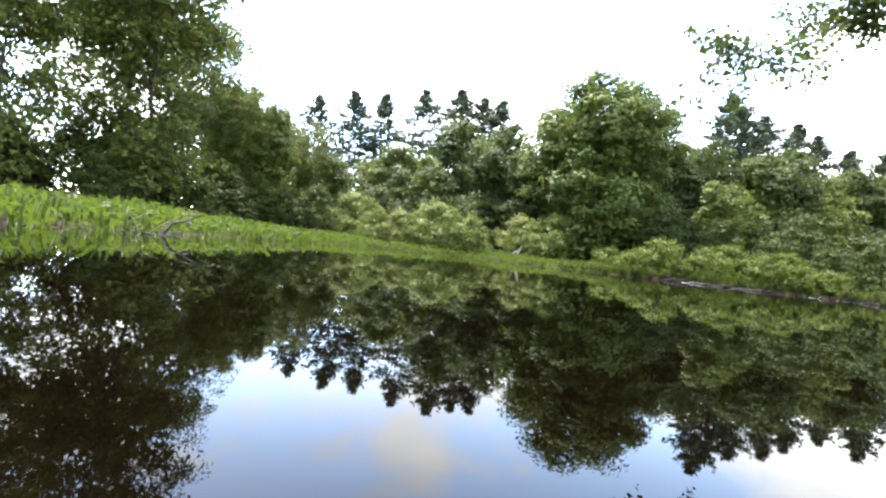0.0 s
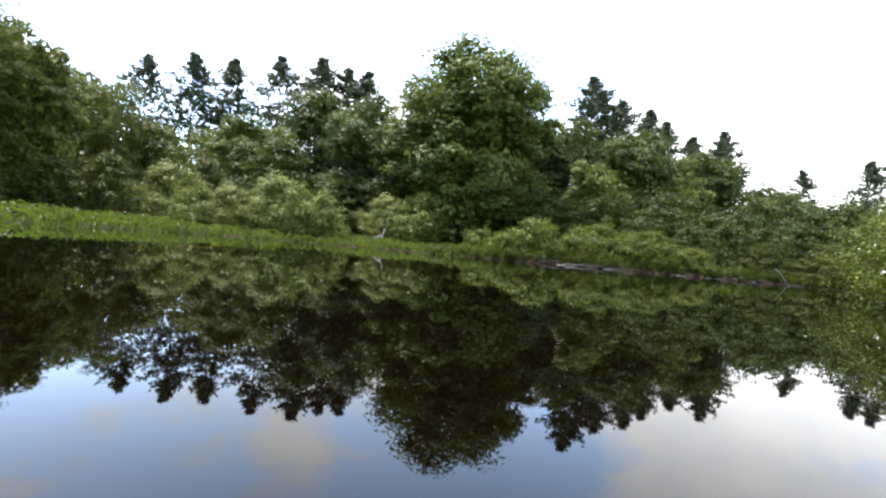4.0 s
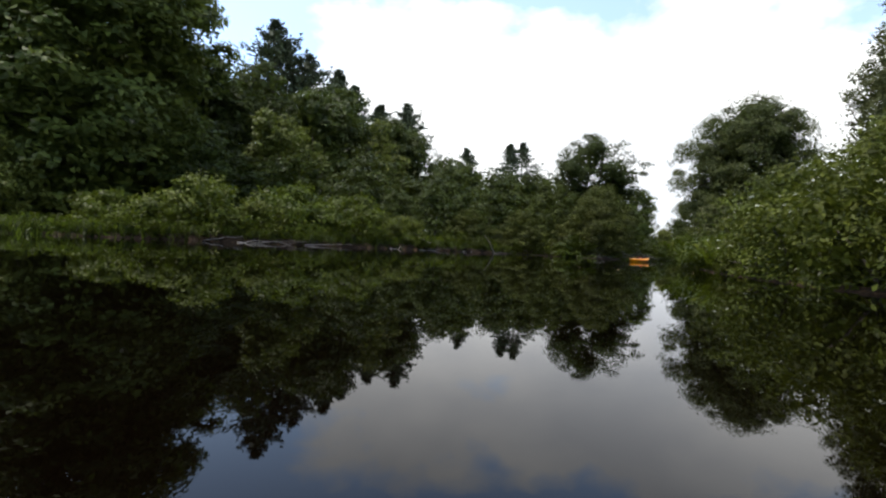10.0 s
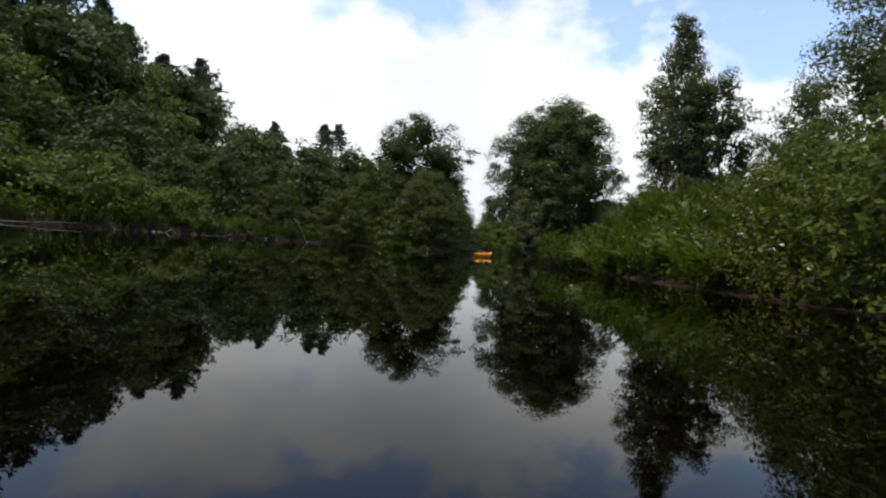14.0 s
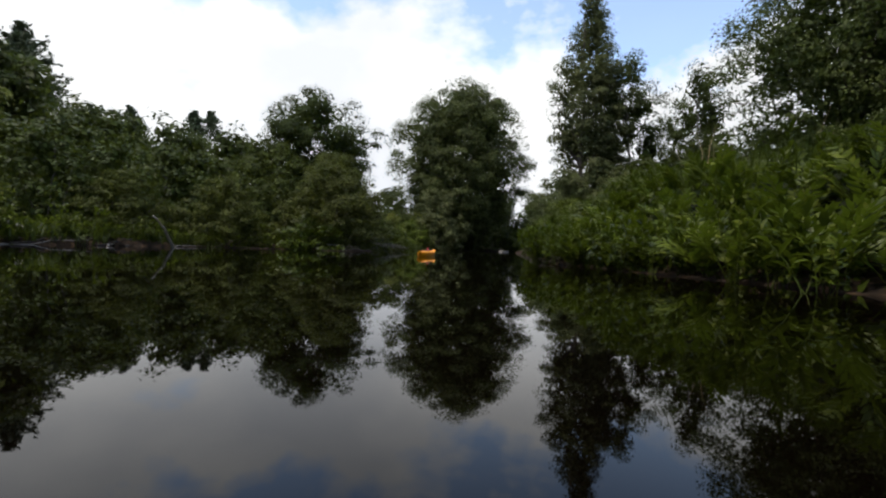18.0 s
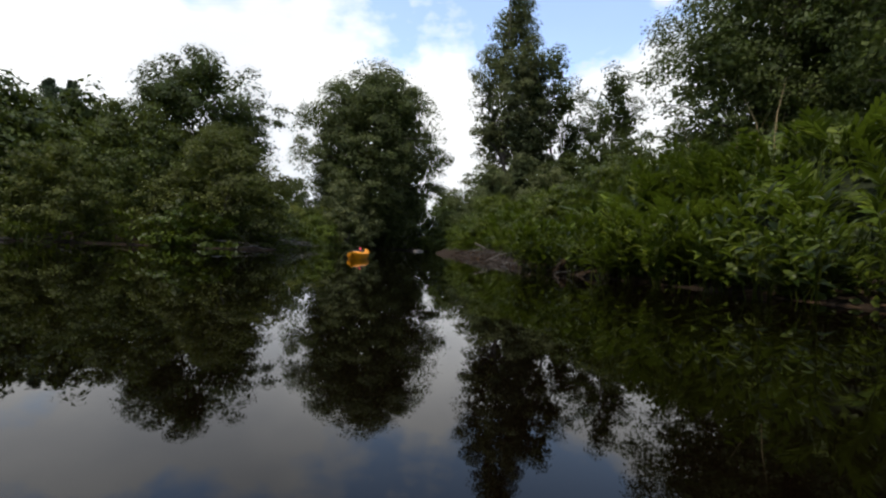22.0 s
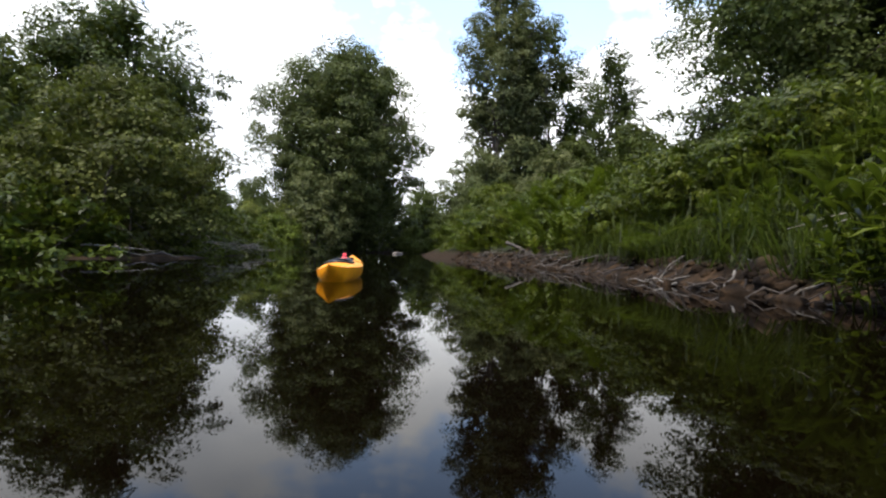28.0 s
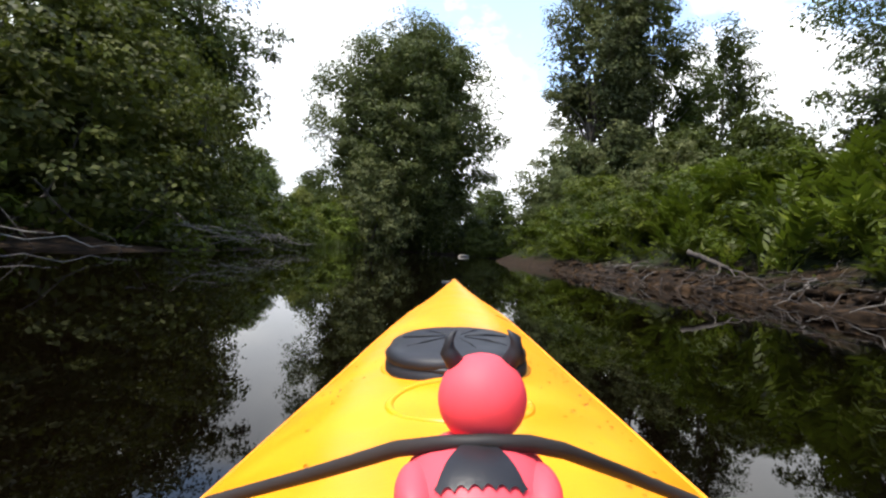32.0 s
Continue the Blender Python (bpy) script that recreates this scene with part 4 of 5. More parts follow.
def grass(name, label, seed, tufts, blades, height, spread, mat, bend=0.5, width=0.012):
    """One mesh of bent blades in tufts; tufts is a list of (x, y)."""
    g = np.random.default_rng(seed)
    t = np.array(tufts)
    z = land(t[:, 0], t[:, 1])
    n = len(t) * blades
    base = np.repeat(np.column_stack([t, z - 0.04]), blades, 0)
    base[:, :2] += g.normal(0, spread, (n, 2))
    h = height * np.repeat(g.uniform(0.7, 1.25, len(t)), blades) * g.uniform(0.55, 1.15, n)
    a = g.uniform(0, 6.28, n)
    way = np.column_stack([np.cos(a), np.sin(a), np.zeros(n)])
    side = np.column_stack([-np.sin(a), np.cos(a), np.zeros(n)]) * (width * g.uniform(0.6, 1.4, n))[:, None]
    b = (bend * g.uniform(0.2, 1.3, n) * h)[:, None]
    up = np.array([0, 0, 1.0])
    m1 = base + up * h[:, None] * 0.55 + way * b * 0.25
    tip = base + up * (h[:, None] - b * 0.28) + way * b
    v = np.stack([base - side, base + side, m1 - side * 0.8, m1 + side * 0.8, tip], 1).reshape(-1, 3)
    k = (np.arange(n) * 5)[:, None]
    f = np.concatenate([k + [0, 1, 3], k + [0, 3, 2], k + [2, 3, 4]])
    ob = new(name, mesh_np(name, v, f, mat))
    return tagged(ob, label, "grass", kind="stuff")


def scatter(n, x0, x1, y0, y1, d0, d1, seed, south=None):
    g = np.random.default_rng(seed)
    x, y = g.uniform(x0, x1, n * 12), g.uniform(y0, y1, n * 12)
    d, s = shore(x, y)
    ok = (d > d0) & (d < d1)
    if south is not None:
        ok &= s == south
    return list(zip(x[ok][:n], y[ok][:n]))


grass("meadow_grass", "bright green meadow grass along the low bank", 71, scatter(3600, -12, 10, 2, 35, -0.1, 8.5, 1, False), 10, 0.32, 0.15, GRASS, 0.7, 0.017)
grass("reed_fringe", "pale reeds standing in the shallow edge", 72, scatter(500, -6, 7, 3, 27.5, -0.9, 0.2, 2, False), 6, 0.20, 0.16, GRASS, 0.9, 0.008)
grass("bank_grass", "long green grass drooping over the south bank", 73, scatter(700, 13, 21, 8, 16, 1.7, 5.0, 8, True) + scatter(700, 20.5, 26, 8, 17, 0.5, 5.0, 3, True) + scatter(900, 26, 44, 8, 17, 1.5, 5.0, 15, True), 12, 0.48, 0.16, GRASS_DARK, 1.1, 0.0065)
grass("edge_grass", "long grass hanging down over the mud of the bank", 76, scatter(300, 17, 25.5, 12, 17, 0.2, 0.75, 7, True), 12, 0.42, 0.09, GRASS_DARK, 1.5, 0.0055)
grass("crest_grass", "tall grass with pale seed heads on the crest", 74, scatter(110, 18, 42, 9, 14.5, 2.4, 5.0, 4, True), 4, 1.0, 0.12, STRAW, 0.3, 0.006)
grass("far_bank_grass", "grass tufts on the muddy far bank", 75, scatter(800, 5, 24, 20, 31, 0.02, 1.8, 5, False) + scatter(350, 36, 52, 20, 31, 0.02, 1.8, 6, False), 10, 0.42, 0.12, GRASS_DARK, 0.8, 0.014)


def ground_cover(name, label, seed, places, size, rise, mat):
    """Low leaves lying over the soil, one mesh."""
    g = np.random.default_rng(seed)
    p = np.array(places)
    z = np.maximum(land(p[:, 0], p[:, 1]), 0.02) + rise * g.uniform(0, 1, len(p)) ** 1.5
    n = unit(g.normal(size=(len(p), 3)) * 0.5 + [0, 0.45, 0.7])
    v, f = leaf_arrays(np.column_stack([p, z]), n, size * g.uniform(0.6, 1.4, len(p)), g, 0.5, droop=0.2)
    return tagged(new(name, mesh_np(name, v, f, mat)), label, "plants", kind="stuff")


ground_cover("meadow_leaves", "broad low leaves between the meadow grass", 84, scatter(15000, -14, 9, 2, 35, -0.1, 9.0, 14, False), 0.16, 0.26, GRASS)
ground_cover("bank_leaves", "low green leaves covering the soil of the bank", 81, scatter(9000, 9, 20.8, 5, 16, 0.06, 3.2, 11, True), 0.105, 0.26, LEAF_HERB)
ground_cover("slope_leaves", "low green leaves between the ferns", 82, scatter(7000, 20.4, 42, 8, 17, 0.5, 4.0, 12, True), 0.10, 0.22, LEAF_HERB)
ground_cover("far_bank_leaves", "low green leaves on the far bank", 83, scatter(5000, 7, 26, 20, 32, 0.25, 3.0, 13, False), 0.15, 0.35, LEAF_BUSH)


def timber(name, lines, mat, label, category="driftwood", group="", sides=8):
    ob = new(name, tubes(name, lines, mat, sides))
    return tagged(ob, label, category, group)


gf = np.random.default_rng(95)
for x, y in [(3.4, 11.9), (3.0, 12.2), (3.9, 12.6), (4.2, 13.4), (3.6, 13.0), (6.4, 14.6), (12.4, 12.9), (10.9, 14.0), (11.3, 13.6)]:
    lv, lf = leaf_arrays(np.array([[0.0, 0.0, 0.006]]), np.array([[0.1, 0.1, 1.0]]), 0.05, gf, 0.5, fold=0.1)
    fl = new("floating_leaf", mesh_np("floating_leaf", lv, lf, STRAW))
    fl.matrix_basis = pose(x, y, 0.0, 0, 0, gf.uniform(0, 360))
    tagged(fl, "small pale fallen leaf floating on the dark water", "leaf", "floating leaves")
g = np.random.default_rng(9)
timber("leaning_stick", [bent(g, (22.8, 24.85, -0.15), (21.4, 24.4, 0.72), 0.045, 0.018, 8, 0.04, -0.12)], DRIFT, "bleached curved stick leaning out of the water", "stick")
timber("fallen_branch", [bent(g, (20.6, 26.2, -0.1), (19.7, 27.2, 0.8), 0.06, 0.03, 7, 0.05), bent(g, (20.1, 26.7, 0.35), (21.3, 26.6, 0.1), 0.04, 0.02, 6, 0.05)], DRIFT, "grey forked branch lying against the far bank", "branch")
for i in range(24):
    x = g.uniform(9, 25)
    y = 26.2 - max(0, x - 18) * 0.22 + g.uniform(-0.3, 0.5)
    a = g.normal(0, 0.35)
    ln = g.uniform(0.8, 2.4)
    timber("bank_stick", [bent(g, (x, y, 0.02), (x + ln * math.cos(a), y + ln * math.sin(a) * 0.5, g.uniform(0.05, 0.3)), 0.022, 0.008, 6, 0.1)], DRIFT if i % 6 == 0 else BARK_PALE if i % 2 else DRIFT_DARK, "thin grey stick caught on the far bank", "stick", "sticks on the far bank", 6)
timber("snag", [bent(g, (-3.75, 5.9, -0.1), (-3.62, 5.95, 0.16), 0.022, 0.018, 5, 0.06), bent(g, (-3.62, 5.95, 0.15), (-3.28, 6.05, 0.30), 0.019, 0.008, 6, 0.08), bent(g, (-3.45, 6.0, 0.20), (-3.30, 5.9, 0.16), 0.012, 0.006, 5, 0.1)],
       DRIFT_DARK, "dark broken snag sticking out of the shallows", "driftwood")
timber("sunken_log", [bent(g, (-6.0, 4.6, 0.06), (-3.4, 6.0, 0.0), 0.02, 0.008, 8, 0.03)], DRIFT_DARK, "dark wet log lying in the reedy shallows", "log")
for k in range(3):
    timber("bent_reed", [bent(g, (-4.4 + 0.3 * k, 5.5 + 0.15 * k, 0.0), (-3.95 + 0.35 * k, 5.6 + 0.15 * k, 0.22 + 0.05 * k), 0.005, 0.002, 7, 0.03, -0.06)], STRAW, "pale dry reed stalk bent over the shallows", "reed", "bent reeds", 5)
timber("stump", [bent(g, (3.1, 31.2, 0.2), (3.35, 31.3, 1.05), 0.09, 0.03, 6, 0.05), bent(g, (2.8, 31.2, 0.5), (3.2, 31.2, 0.7), 0.05, 0.03, 5, 0.05)], DRIFT, "pale broken stump in the meadow grass", "stump")
timber("root_log", [bent(g, (27.75, 15.42, 0.43), (27.45, 15.1, 0.27), 0.032, 0.024, 7, 0.10), bent(g, (27.5, 15.15, 0.30), (27.2, 14.9, 0.22), 0.012, 0.006, 6, 0.2), bent(g, (27.55, 15.2, 0.32), (26.9, 15.05, 0.12), 0.010, 0.004, 6, 0.2), bent(g, (27.5, 15.2, 0.3), (27.3, 15.3, 0.05), 0.009, 0.004, 6, 0.2)], BARK, "weathered grey log end jutting from the bank", "log")
for i in range(64):
    x = g.uniform(19.5, 31)
    y = np.interp(x, [p[0] for p in SOUTH], [p[1] for p in SOUTH])
    a, b = g.uniform(-0.6, 0.15), g.uniform(0.0, 0.3)
    timber("bank_root", [bent(g, (x, y + a * 0.7, land_at(x, y + a * 0.7) + 0.05), (x + g.normal(0, 0.3), y + b, g.uniform(-0.1, 0.12)), g.uniform(0.005, 0.012), 0.003, 6, 0.22)], DRIFT_DARK if g.uniform() < 0.82 else BARK_PALE,
           "tangled root washed out of the muddy bank", "root", "roots on the south bank", 5)
for nm, mt, cnt, lab, sd in (("root_tangle", DRIFT_DARK, 620, "tangle of fine dark roots and clods over the mud", 91), ("dead_twigs", BARK_PALE, 90, "scattered thin grey twigs over the mud", 92)):
    g2 = np.random.default_rng(sd)
    lines = []
    for i in range(cnt):
        x = 18.8 + 14 * g2.uniform() ** 1.25
        y = np.interp(x, [p[0] for p in SOUTH], [p[1] for p in SOUTH])
        y0 = y - g2.uniform(-0.08, 0.85)
        a, ln = g2.uniform(0, 6.28), g2.uniform(0.06, 0.3)
        x1, y1 = x + math.cos(a) * ln, y0 + math.sin(a) * ln * 0.6
        r = g2.uniform(0.003, 0.010 if nm == "root_tangle" else 0.005)
        lines.append(bent(g2, (x, y0, land_at(x, y0) + g2.uniform(-0.01, 0.05)), (x1, y1, max(-0.05, land_at(x1, y1)) + g2.uniform(-0.02, 0.07)), r, r * 0.4, 4, 0.18))
    tagged(new(nm, tubes(nm, lines, mt, 4)), lab, "roots", kind="stuff")
g3 = np.random.default_rng(93)
bm = bmesh.new()
for i in range(900):
    x = 18.8 + 15 * g3.uniform() ** 1.2
    y = np.interp(x, [p[0] for p in SOUTH], [p[1] for p in SOUTH]) - g3.uniform(-0.08, 0.6)
    r = 0.02 + 0.075 * g3.uniform() ** 2
    got = bmesh.ops.create_icosphere(bm, subdivisions=1, radius=r, matrix=pose(x, y, land_at(x, y) * (1 if land_at(x, y) > 0 else 0) - r * 0.1, 0, 0, g3.uniform(0, 360)) @ Matrix.Diagonal((g3.uniform(0.8, 1.7), 1, g3.uniform(0.5, 0.9), 1)))
    for vert in got["verts"]:
        vert.co += Vector(g3.normal(0, r * 0.16, 3))
clods = part("mud_clods", bm, SOIL, None, "broken clods of dark wet mud along the edge", smooth=True)
tagged(clods, "broken clods of dark wet mud along the edge", "mud", kind="stuff")
timber("dry_twig", [bent(g, (20.4, 15.0, 0.56), (21.3, 14.8, 0.44), 0.007, 0.003, 7, 0.05), bent(g, (20.8, 14.95, 0.52), (21.2, 15.1, 0.42), 0.004, 0.002, 5, 0.05)], DRIFT, "pale dry twig caught in the bank grass", "twig")
for i in range(9):
    x = g.uniform(24.5, 34)
    y = np.interp(x, [p[0] for p in NORTH[11:18]], [p[1] for p in NORTH[11:18]])
    timber("hanging_branch", [bent(g, (x, y + 0.7, g.uniform(0.3, 0.7)), (x + g.normal(0, 0.5), y - g.uniform(0.0, 0.5), g.uniform(-0.1, 0.1)), g.uniform(0.005, 0.012), 0.003, 7, 0.2, -0.1)], DRIFT_DARK,
           "bare branch dipping from the alders into the water", "branch", "branches under the alders", 5)
for i in range(26):
    x = g.uniform(24.6, 32)
    y = np.interp(x, [p[0] for p in NORTH[11:18]], [p[1] for p in NORTH[11:18]])
    timber("dead_branch", [bent(g, (x, y + 0.5, g.uniform(0.12, 0.45)), (x + g.uniform(-0.2, 1.1), y - g.uniform(0.05, 0.6), g.uniform(0.0, 0.28)), g.uniform(0.006, 0.013), 0.003, 7, 0.22, 0.03)], BARK_PALE,
           "bare grey branch low over the water under the alders", "branch", "dead branches under the alders", 5)
timber("floating_log", [bent(g, (48.5, 17.8, 0.03), (51.0, 17.3, 0.02), 0.07, 0.05, 6, 0.02)], DRIFT, "pale log floating in the channel", "log")

# from the plan to metres
for ob in list(scene.collection.all_objects):
    if ob.parent is None and ob.type in ("MESH", "EMPTY"):
        ob.matrix_basis = Matrix.Diagonal((PLAN, PLAN, PLAN, 1)) @ ob.matrix_basis


# ---- the kayak, afloat where the trip ends ----
def plastic(name, col, rough=0.32, spread=0.12):
    m, n, l, b = material(name, rough)
    b.inputs["Specular IOR Level"].default_value = 0.3
    tc, no = n.new("ShaderNodeTexCoord"), n.new("ShaderNodeTexNoise")
    no.inputs["Scale"].default_value, no.inputs["Detail"].default_value = 9.0, 6.0
    l.new(tc.outputs["Object"], no.inputs["Vector"])
    lo, hi = tuple(c * (1 - spread) for c in col), tuple(min(1, c * (1 + spread)) for c in col)
    r = ramp_node(n, [(0.3, lo), (0.7, hi)])
    l.new(no.outputs["Fac"], r.inputs[0])
    l.new(r.outputs[0], b.inputs["Base Color"])
    rr = ramp_node(n, [(0.3, (rough * 0.8,) * 3), (0.7, (min(1, rough * 1.3),) * 3)])
    l.new(no.outputs["Fac"], rr.inputs[0])
    l.new(rr.outputs[0], b.inputs["Roughness"])
    bp, n2 = n.new("ShaderNodeBump"), n.new("ShaderNodeTexNoise")
    n2.inputs["Scale"].default_value = 220.0
    bp.inputs["Strength"].default_value, bp.inputs["Distance"].default_value = 0.06, 0.002
    l.new(tc.outputs["Object"], n2.inputs["Vector"])
    l.new(n2.outputs["Fac"], bp.inputs["Height"])
    l.new(bp.outputs[0], b.inputs["Normal"])
    return m


YELLOW = plastic("yellow_plastic", (0.84, 0.30, 0.007), 0.34)
BLACK = plastic("black_rubber", (0.018, 0.018, 0.02), 0.45, 0.3)
RED = plastic("red_vinyl", (0.88, 0.075, 0.095), 0.6, 0.05)
WEB = plastic("black_webbing", (0.02, 0.016, 0.014), 0.7, 0.3)

# distance ahead of the camera, half width, gunwale height, deck crown height
STATIONS = np.array([(2.10, 0.004, 0.330, 0.334), (2.02, 0.028, 0.311, 0.326), (1.90, 0.070, 0.282, 0.312), (1.60, 0.155, 0.245, 0.292), (1.30, 0.205, 0.215, 0.278), (1.05, 0.240, 0.190, 0.265), (0.80, 0.270, 0.175, 0.262),
                     (0.60, 0.288, 0.165, 0.254), (0.30, 0.310, 0.160, 0.262), (0.0, 0.315, 0.160, 0.280), (-0.4, 0.310, 0.160, 0.280), (-0.8, 0.270, 0.170, 0.255), (-1.1, 0.190, 0.185, 0.238), (-1.35, 0.080, 0.210, 0.236), (-1.5, 0.005, 0.250, 0.255)])


SIDE = 0.018


def middle(d):
    """The boat lies a little across the line of sight."""
    return 0.010 + 0.022 * (d - 0.45)


def deck_height(x, d):
    o = STATIONS[::-1]
    w, zg, zc = (np.interp(d, o[:, 0], o[:, k]) for k in (1, 2, 3))
    q = np.clip(abs(x - middle(d)) / w, 0, 1)
    return zg + (zc - zg) * (1 - q ** 2.2)


def eased(ds, o, k):
    """The stations' numbers along the boat, smoothed between them."""
    fine = np.linspace(o[0, 0], o[-1, 0], 721)
    raw = np.interp(fine, o[:, 0], o[:, k])
    ker = np.hanning(81)
    ker /= ker.sum()
    pad = np.concatenate([2 * raw[0] - raw[80:0:-1], raw, 2 * raw[-1] - raw[-2:-82:-1]])
    soft = np.convolve(pad, ker, "same")[80:-80]
    return np.interp(ds, fine, soft)


def build_kayak():
    m = pose(22.263 * PLAN, 17.888 * PLAN, EYE * PLAN, 0, -4.67, -88.27) @ Matrix.Diagonal((0.807, 0.807, 0.807, 1)) @ Matrix.Translation((0, 0, -0.45))
    root = new("kayak")
    root.matrix_basis = m
    tagged(root, "yellow plastic kayak with a black oval hatch afloat on the river", "kayak")
    o = STATIONS[::-1]
    ds = np.linspace(-1.5, 2.1, 120)
    w, zg, zc = (eased(ds, o, k) for k in (1, 2, 3))
    ns = 25
    q = np.linspace(-1, 1, ns)
    x = w[:, None] * q + middle(ds)[:, None]
    z = zg[:, None] + (zc - zg)[:, None] * (1 - abs(q) ** 2.2)
    v = np.stack([x, np.repeat(ds[:, None], ns, 1), z], -1).reshape(-1, 3)
    i = (np.arange(119)[:, None] * ns + np.arange(ns - 1)).ravel()
    f = np.stack([i, i + 1, i + ns + 1, i + ns], 1)
    c = v[f].mean(1)
    hole = (c[:, 0] / 0.20) ** 2 + ((c[:, 1] + 0.42) / 0.36) ** 2 < 1
    part("deck", mesh_np("deck", v, f[~hole], YELLOW, True), YELLOW, root, "moulded yellow deck, a little scuffed and wet")
    a = np.linspace(-math.pi / 2, math.pi / 2, ns)
    hx = w[:, None] * np.sin(a) + middle(ds)[:, None]
    depth = np.interp(ds, [-1.5, -1.1, 1.3, 2.1], [0.02, 0.26, 0.26, 0.05])
    hz = zg[:, None] - depth[:, None] * np.cos(a) ** 0.7
    hv = np.stack([hx, np.repeat(ds[:, None], ns, 1), hz], -1).reshape(-1, 3)
    part("hull", mesh_np("hull", hv, f[:, ::-1], YELLOW, True), YELLOW, root)

    def ring(cx, cy, rx, ry, r, lift, n=56, sides=8):
        pts = [(cx + rx * math.cos(t), cy + ry * math.sin(t), float(deck_height(cx + rx * math.cos(t), cy + ry * math.sin(t))) + lift) for t in np.linspace(0, 2 * math.pi, n)]
        return tubes("ring", [(pts, [r] * n)], YELLOW, sides)

    part("seam", tubes("seam", [([(middle(d) + s * wi, d, g0) for d, wi, g0 in zip(ds, w, zg)], [0.003] * len(ds)) for s in (-1, 1)], YELLOW, 6), YELLOW, root)
    rim = ring(0, -0.42, 0.204, 0.364, 0.022, 0.008)
    rim.materials[0] = BLACK
    part("cockpit_rim", rim, BLACK, root, "black cockpit rim")
    bm = bmesh.new()
    bmesh.ops.create_cube(bm, size=1, matrix=Matrix.Translation((0, -0.5, 0.04)) @ Matrix.Diagonal((0.34, 0.36, 0.05, 1)))
    bmesh.ops.bevel(bm, geom=bm.edges[:], offset=0.02, segments=3, affect="EDGES")
    part("seat", bm, BLACK, root, "black moulded seat")
    part("deck_ring", ring(0.022, 0.655, 0.092, 0.085, 0.006, -0.001), YELLOW, root, "raised moulded ring in the deck")
    part("hatch_collar", ring(0.022, 0.90, 0.126, 0.166, 0.008, -0.006), YELLOW, root)
    # hatch: a domed oval lid with a rolled edge
    prof = [(0.0, 0.046), (0.35, 0.0455), (0.7, 0.043), (0.9, 0.039), (0.97, 0.034), (1.0, 0.026), (1.0, 0.016), (0.985, 0.012), (1.015, 0.008), (1.015, -0.012)]
    nn = 64
    hv, hf = [], []
    zc0 = 0.262
    for k, (r, h) in enumerate(prof):
        for j in range(nn):
            t = 2 * math.pi * j / nn
            ex = 1.0 + 0.10 * abs(math.sin(2 * t)) * r
            hv.append((0.022 + 0.117 * r * ex * math.cos(t), 0.90 + 0.157 * r * ex * math.sin(t), zc0 + h * 0.78 - 0.004 * math.cos(t) ** 2 * r))
    for k in range(len(prof) - 1):
        for j in range(nn):
            hf.append((k * nn + j, (k + 1) * nn + j, (k + 1) * nn + (j + 1) % nn, k * nn + (j + 1) % nn))
    lid = part("hatch_cover", mesh_np("hatch_cover", hv, hf, BLACK, True), BLACK, root, "black rubber oval hatch cover")
    gg = np.random.default_rng(3)
    folds = []
    for k in range(9):
        t = 2 * math.pi * k / 9 + 0.2
        folds.append(([(0.022 + 0.018 * math.cos(t), 0.90 + 0.02 * math.sin(t), zc0 + 0.0355), (0.022 + 0.062 * math.cos(t + 0.06), 0.90 + 0.085 * math.sin(t + 0.06), zc0 + 0.0347), (0.022 + 0.096 * math.cos(t), 0.90 + 0.128 * math.sin(t), zc0 + 0.0305)], [0.0015, 0.002, 0.001]))
    part("rib", tubes("rib", folds, BLACK, 5), BLACK, lid)
    part("lip", tubes("lip", [([(0.022 + 0.120 * math.cos(t), 0.90 + 0.161 * math.sin(t), zc0 + 0.010) for t in np.linspace(0, 2 * math.pi, 60)], [0.005] * 60)], BLACK, 6), BLACK, lid)
    # shock cord over the toy, with its deck fittings
    cord = [(-0.31, 0.40, 0.166), (-0.2056, 0.44, 0.230), (-0.10, 0.385, 0.279), (-0.031, 0.335, 0.318), (0.0, 0.318, 0.328), (0.027, 0.312, 0.331), (0.055, 0.318, 0.328), (0.080, 0.332, 0.318), (0.14, 0.385, 0.279), (0.2215, 0.44, 0.230), (0.325, 0.40, 0.166)]
    part("deck_cord", tubes("deck_cord", [(cord, [0.0055] * len(cord))], WEB, 10), WEB, root, "dark brown elastic deck cord")
    for s in (-1, 1):
        bm = bmesh.new()
        bmesh.ops.create_cube(bm, size=1, matrix=Matrix.Translation((SIDE * 0.6 + s * 0.312, 0.40, 0.164)) @ Matrix.Diagonal((0.022, 0.05, 0.022, 1)))
        bmesh.ops.bevel(bm, geom=bm.edges[:], offset=0.006, segments=2, affect="EDGES")
        part("pad_eye", bm, BLACK, root, "black cord fitting")
    bm = bmesh.new()
    bmesh.ops.create_cone(bm, cap_ends=True, segments=12, radius1=0.011, radius2=0.011, depth=0.06, matrix=Matrix.Translation((middle(2.05) - 0.02, 2.05, 0.318)) @ Matrix.Rotation(radians(90), 4, "Y"))
    part("bow_toggle", bm, BLACK, root, "grey carrying toggle")
    bm = bmesh.new()
    for k in range(60):
        d0 = gg.uniform(0.45, 1.0)
        x0 = SIDE + gg.choice([-1, 1], p=[0.25, 0.75]) * gg.uniform(0.13, 0.24)
        bmesh.ops.create_icosphere(bm, subdivisions=1, radius=gg.uniform(0.0015, 0.0045), matrix=Matrix.Translation((x0, d0, float(deck_height(x0, d0)))) @ Matrix.Diagonal((1, 1.4, 0.4, 1)))
    wet, _n, _l, wb = material("droplet", 0.03)
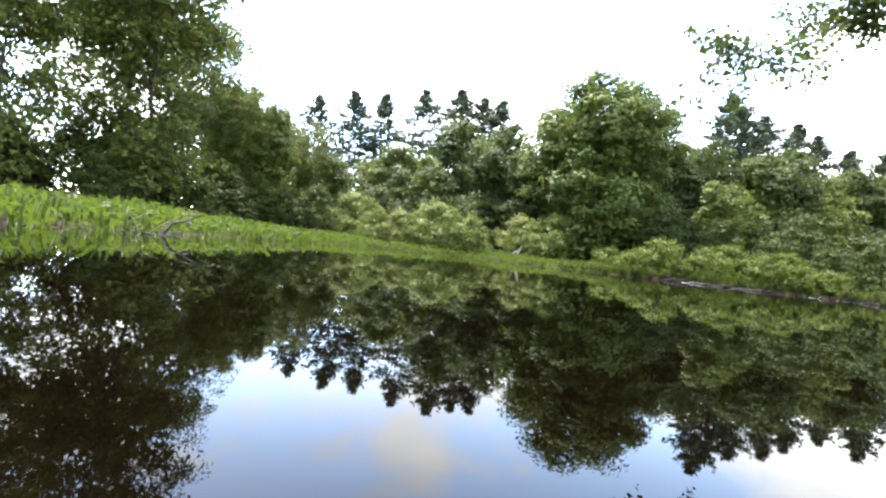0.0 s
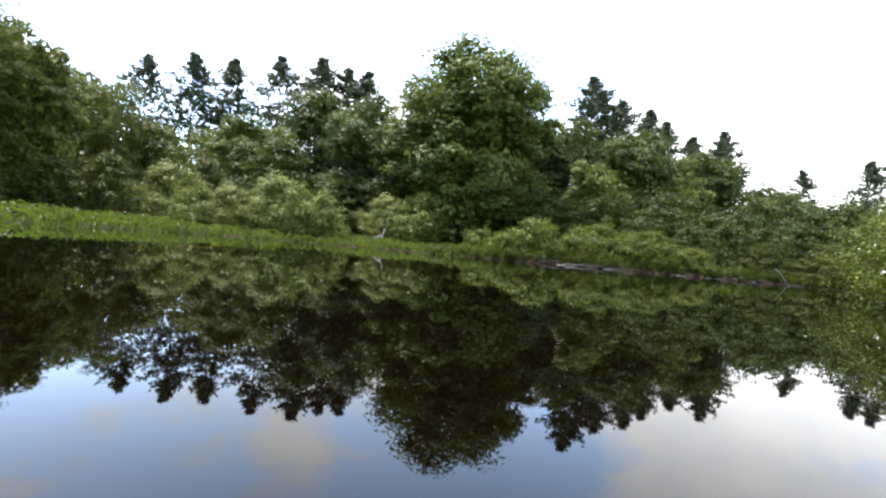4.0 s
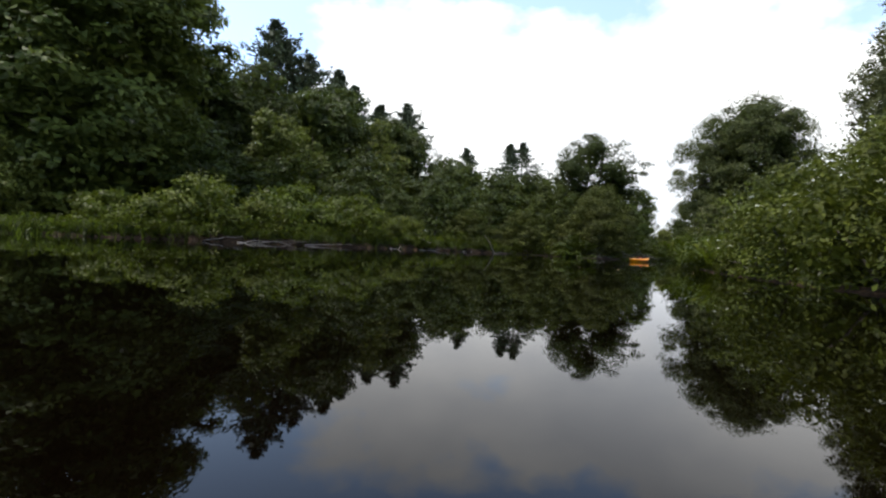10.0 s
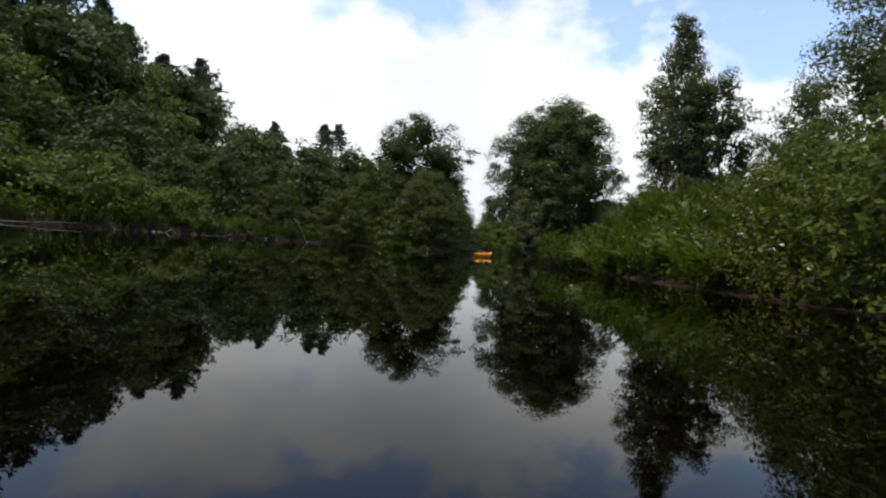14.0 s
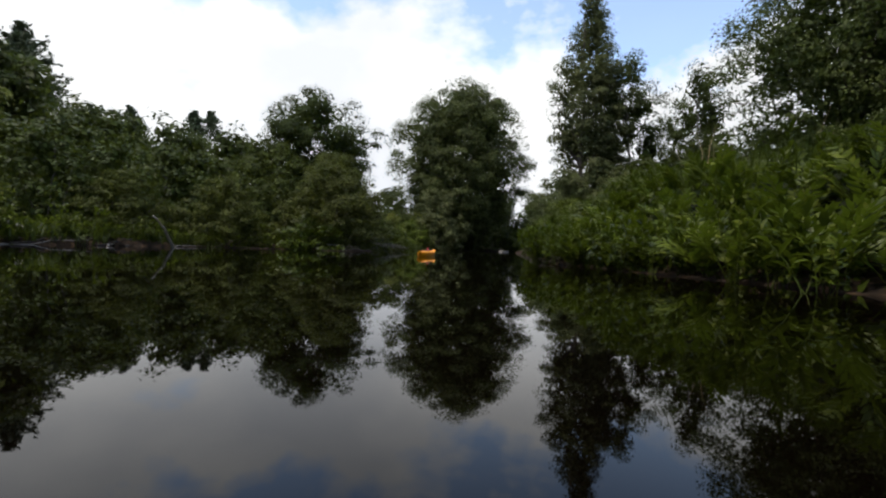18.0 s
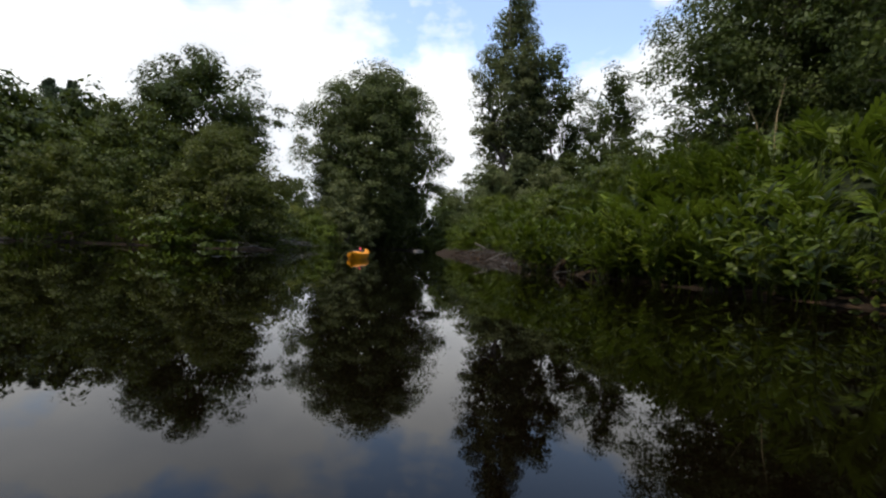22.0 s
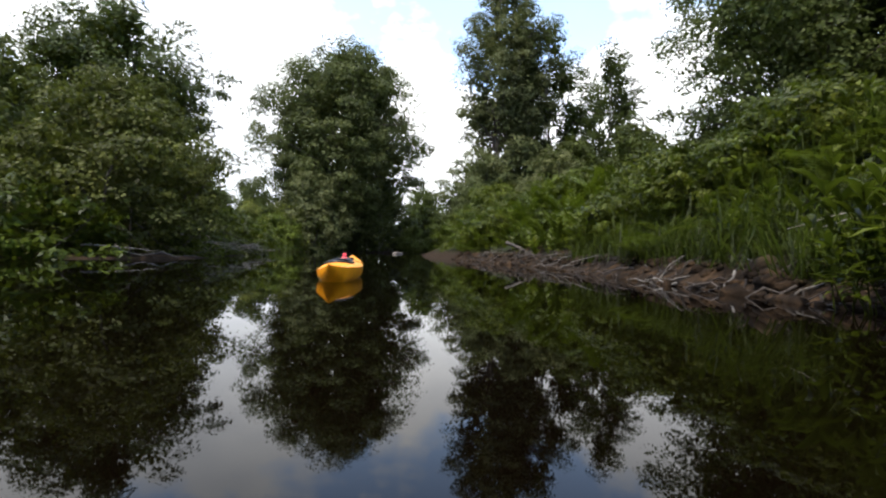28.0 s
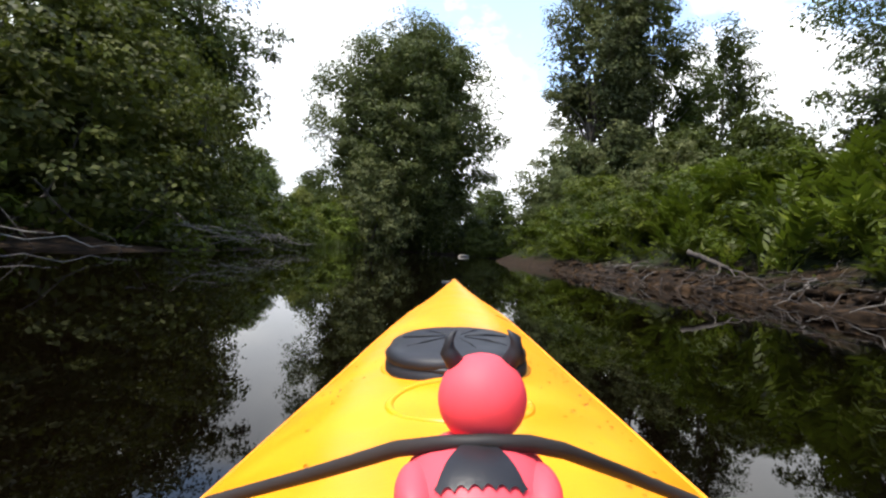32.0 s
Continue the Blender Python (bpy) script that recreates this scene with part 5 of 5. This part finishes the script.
    wb.inputs["Transmission Weight"].default_value, wb.inputs["IOR"].default_value = 1.0, 1.33
    tagged(part("water_drops", bm, wet, root, "clear water drops on the deck"), kind="stuff")
    return m


KAYAK = build_kayak()


def build_toy():
    """A red vinyl bath toy with black horns, one mesh."""
    bm = bmesh.new()
    bmesh.ops.create_uvsphere(bm, u_segments=40, v_segments=24, radius=0.0305, matrix=Matrix.Translation((0.027, 0.345, 0.349)))
    bmesh.ops.create_uvsphere(bm, u_segments=40, v_segments=24, radius=1.0, matrix=Matrix.Translation((0.022, 0.325, 0.295)) @ Matrix.Diagonal((0.050, 0.060, 0.035, 1)))
    for s in (-1, 1):
        bmesh.ops.create_uvsphere(bm, u_segments=20, v_segments=12, radius=1.0, matrix=Matrix.Translation((0.021 + s * 0.036, 0.305, 0.302)) @ Matrix.Rotation(s * 0.5, 4, "Y") @ Matrix.Diagonal((0.014, 0.032, 0.017, 1)))
    red = len(bm.faces)

    def add(v, f):
        vs = [bm.verts.new(p) for p in v]
        for t in f:
            bm.faces.new([vs[k] for k in t])

    for s in (-1, 1):
        pts = [(0.027 + s * 0.0170, 0.345, 0.371), (0.027 + s * 0.0235, 0.345, 0.381), (0.027 + s * 0.0230, 0.345, 0.390), (0.027 + s * 0.0175, 0.345, 0.396)]
        add(*tube_arrays(pts, [0.0068, 0.0058, 0.0038, 0.0006], 10))
    # scalloped cape on the back
    rows, nc = [], 29
    for r in range(8):
        t = r / 7
        for k in range(nc):
            u = k / (nc - 1) * 2 - 1
            xx = 0.0215 + u * (0.0015 + 0.0255 * t ** 0.5)
            yy = 0.314 - 0.037 * t + 0.004 * u * u * t + (0.003 * abs(math.cos(k * math.pi / 4)) if r == 7 else 0)
            out = 1 - ((xx - 0.022) / 0.051) ** 2 - ((yy - 0.325) / 0.060) ** 2
            rows.append((xx, yy, 0.295 + 0.035 * math.sqrt(max(0.02, out)) + 0.0022))
    add(rows, [(r * nc + k, r * nc + k + 1, (r + 1) * nc + k + 1, (r + 1) * nc + k) for r in range(7) for k in range(nc - 1)])
    bm.faces.ensure_lookup_table()
    for k, fc in enumerate(bm.faces):
        fc.material_index = 0 if k < red else 1
        fc.smooth = True
    me = bpy.data.meshes.new("bath_toy")
    bm.to_mesh(me)
    bm.free()
    me.materials.append(RED)
    me.materials.append(BLACK)
    ob = new("bath_toy", me)
    ob.matrix_basis = KAYAK
    tagged(ob, "red vinyl bath toy with black horns under the deck cord", "toy")


build_toy()
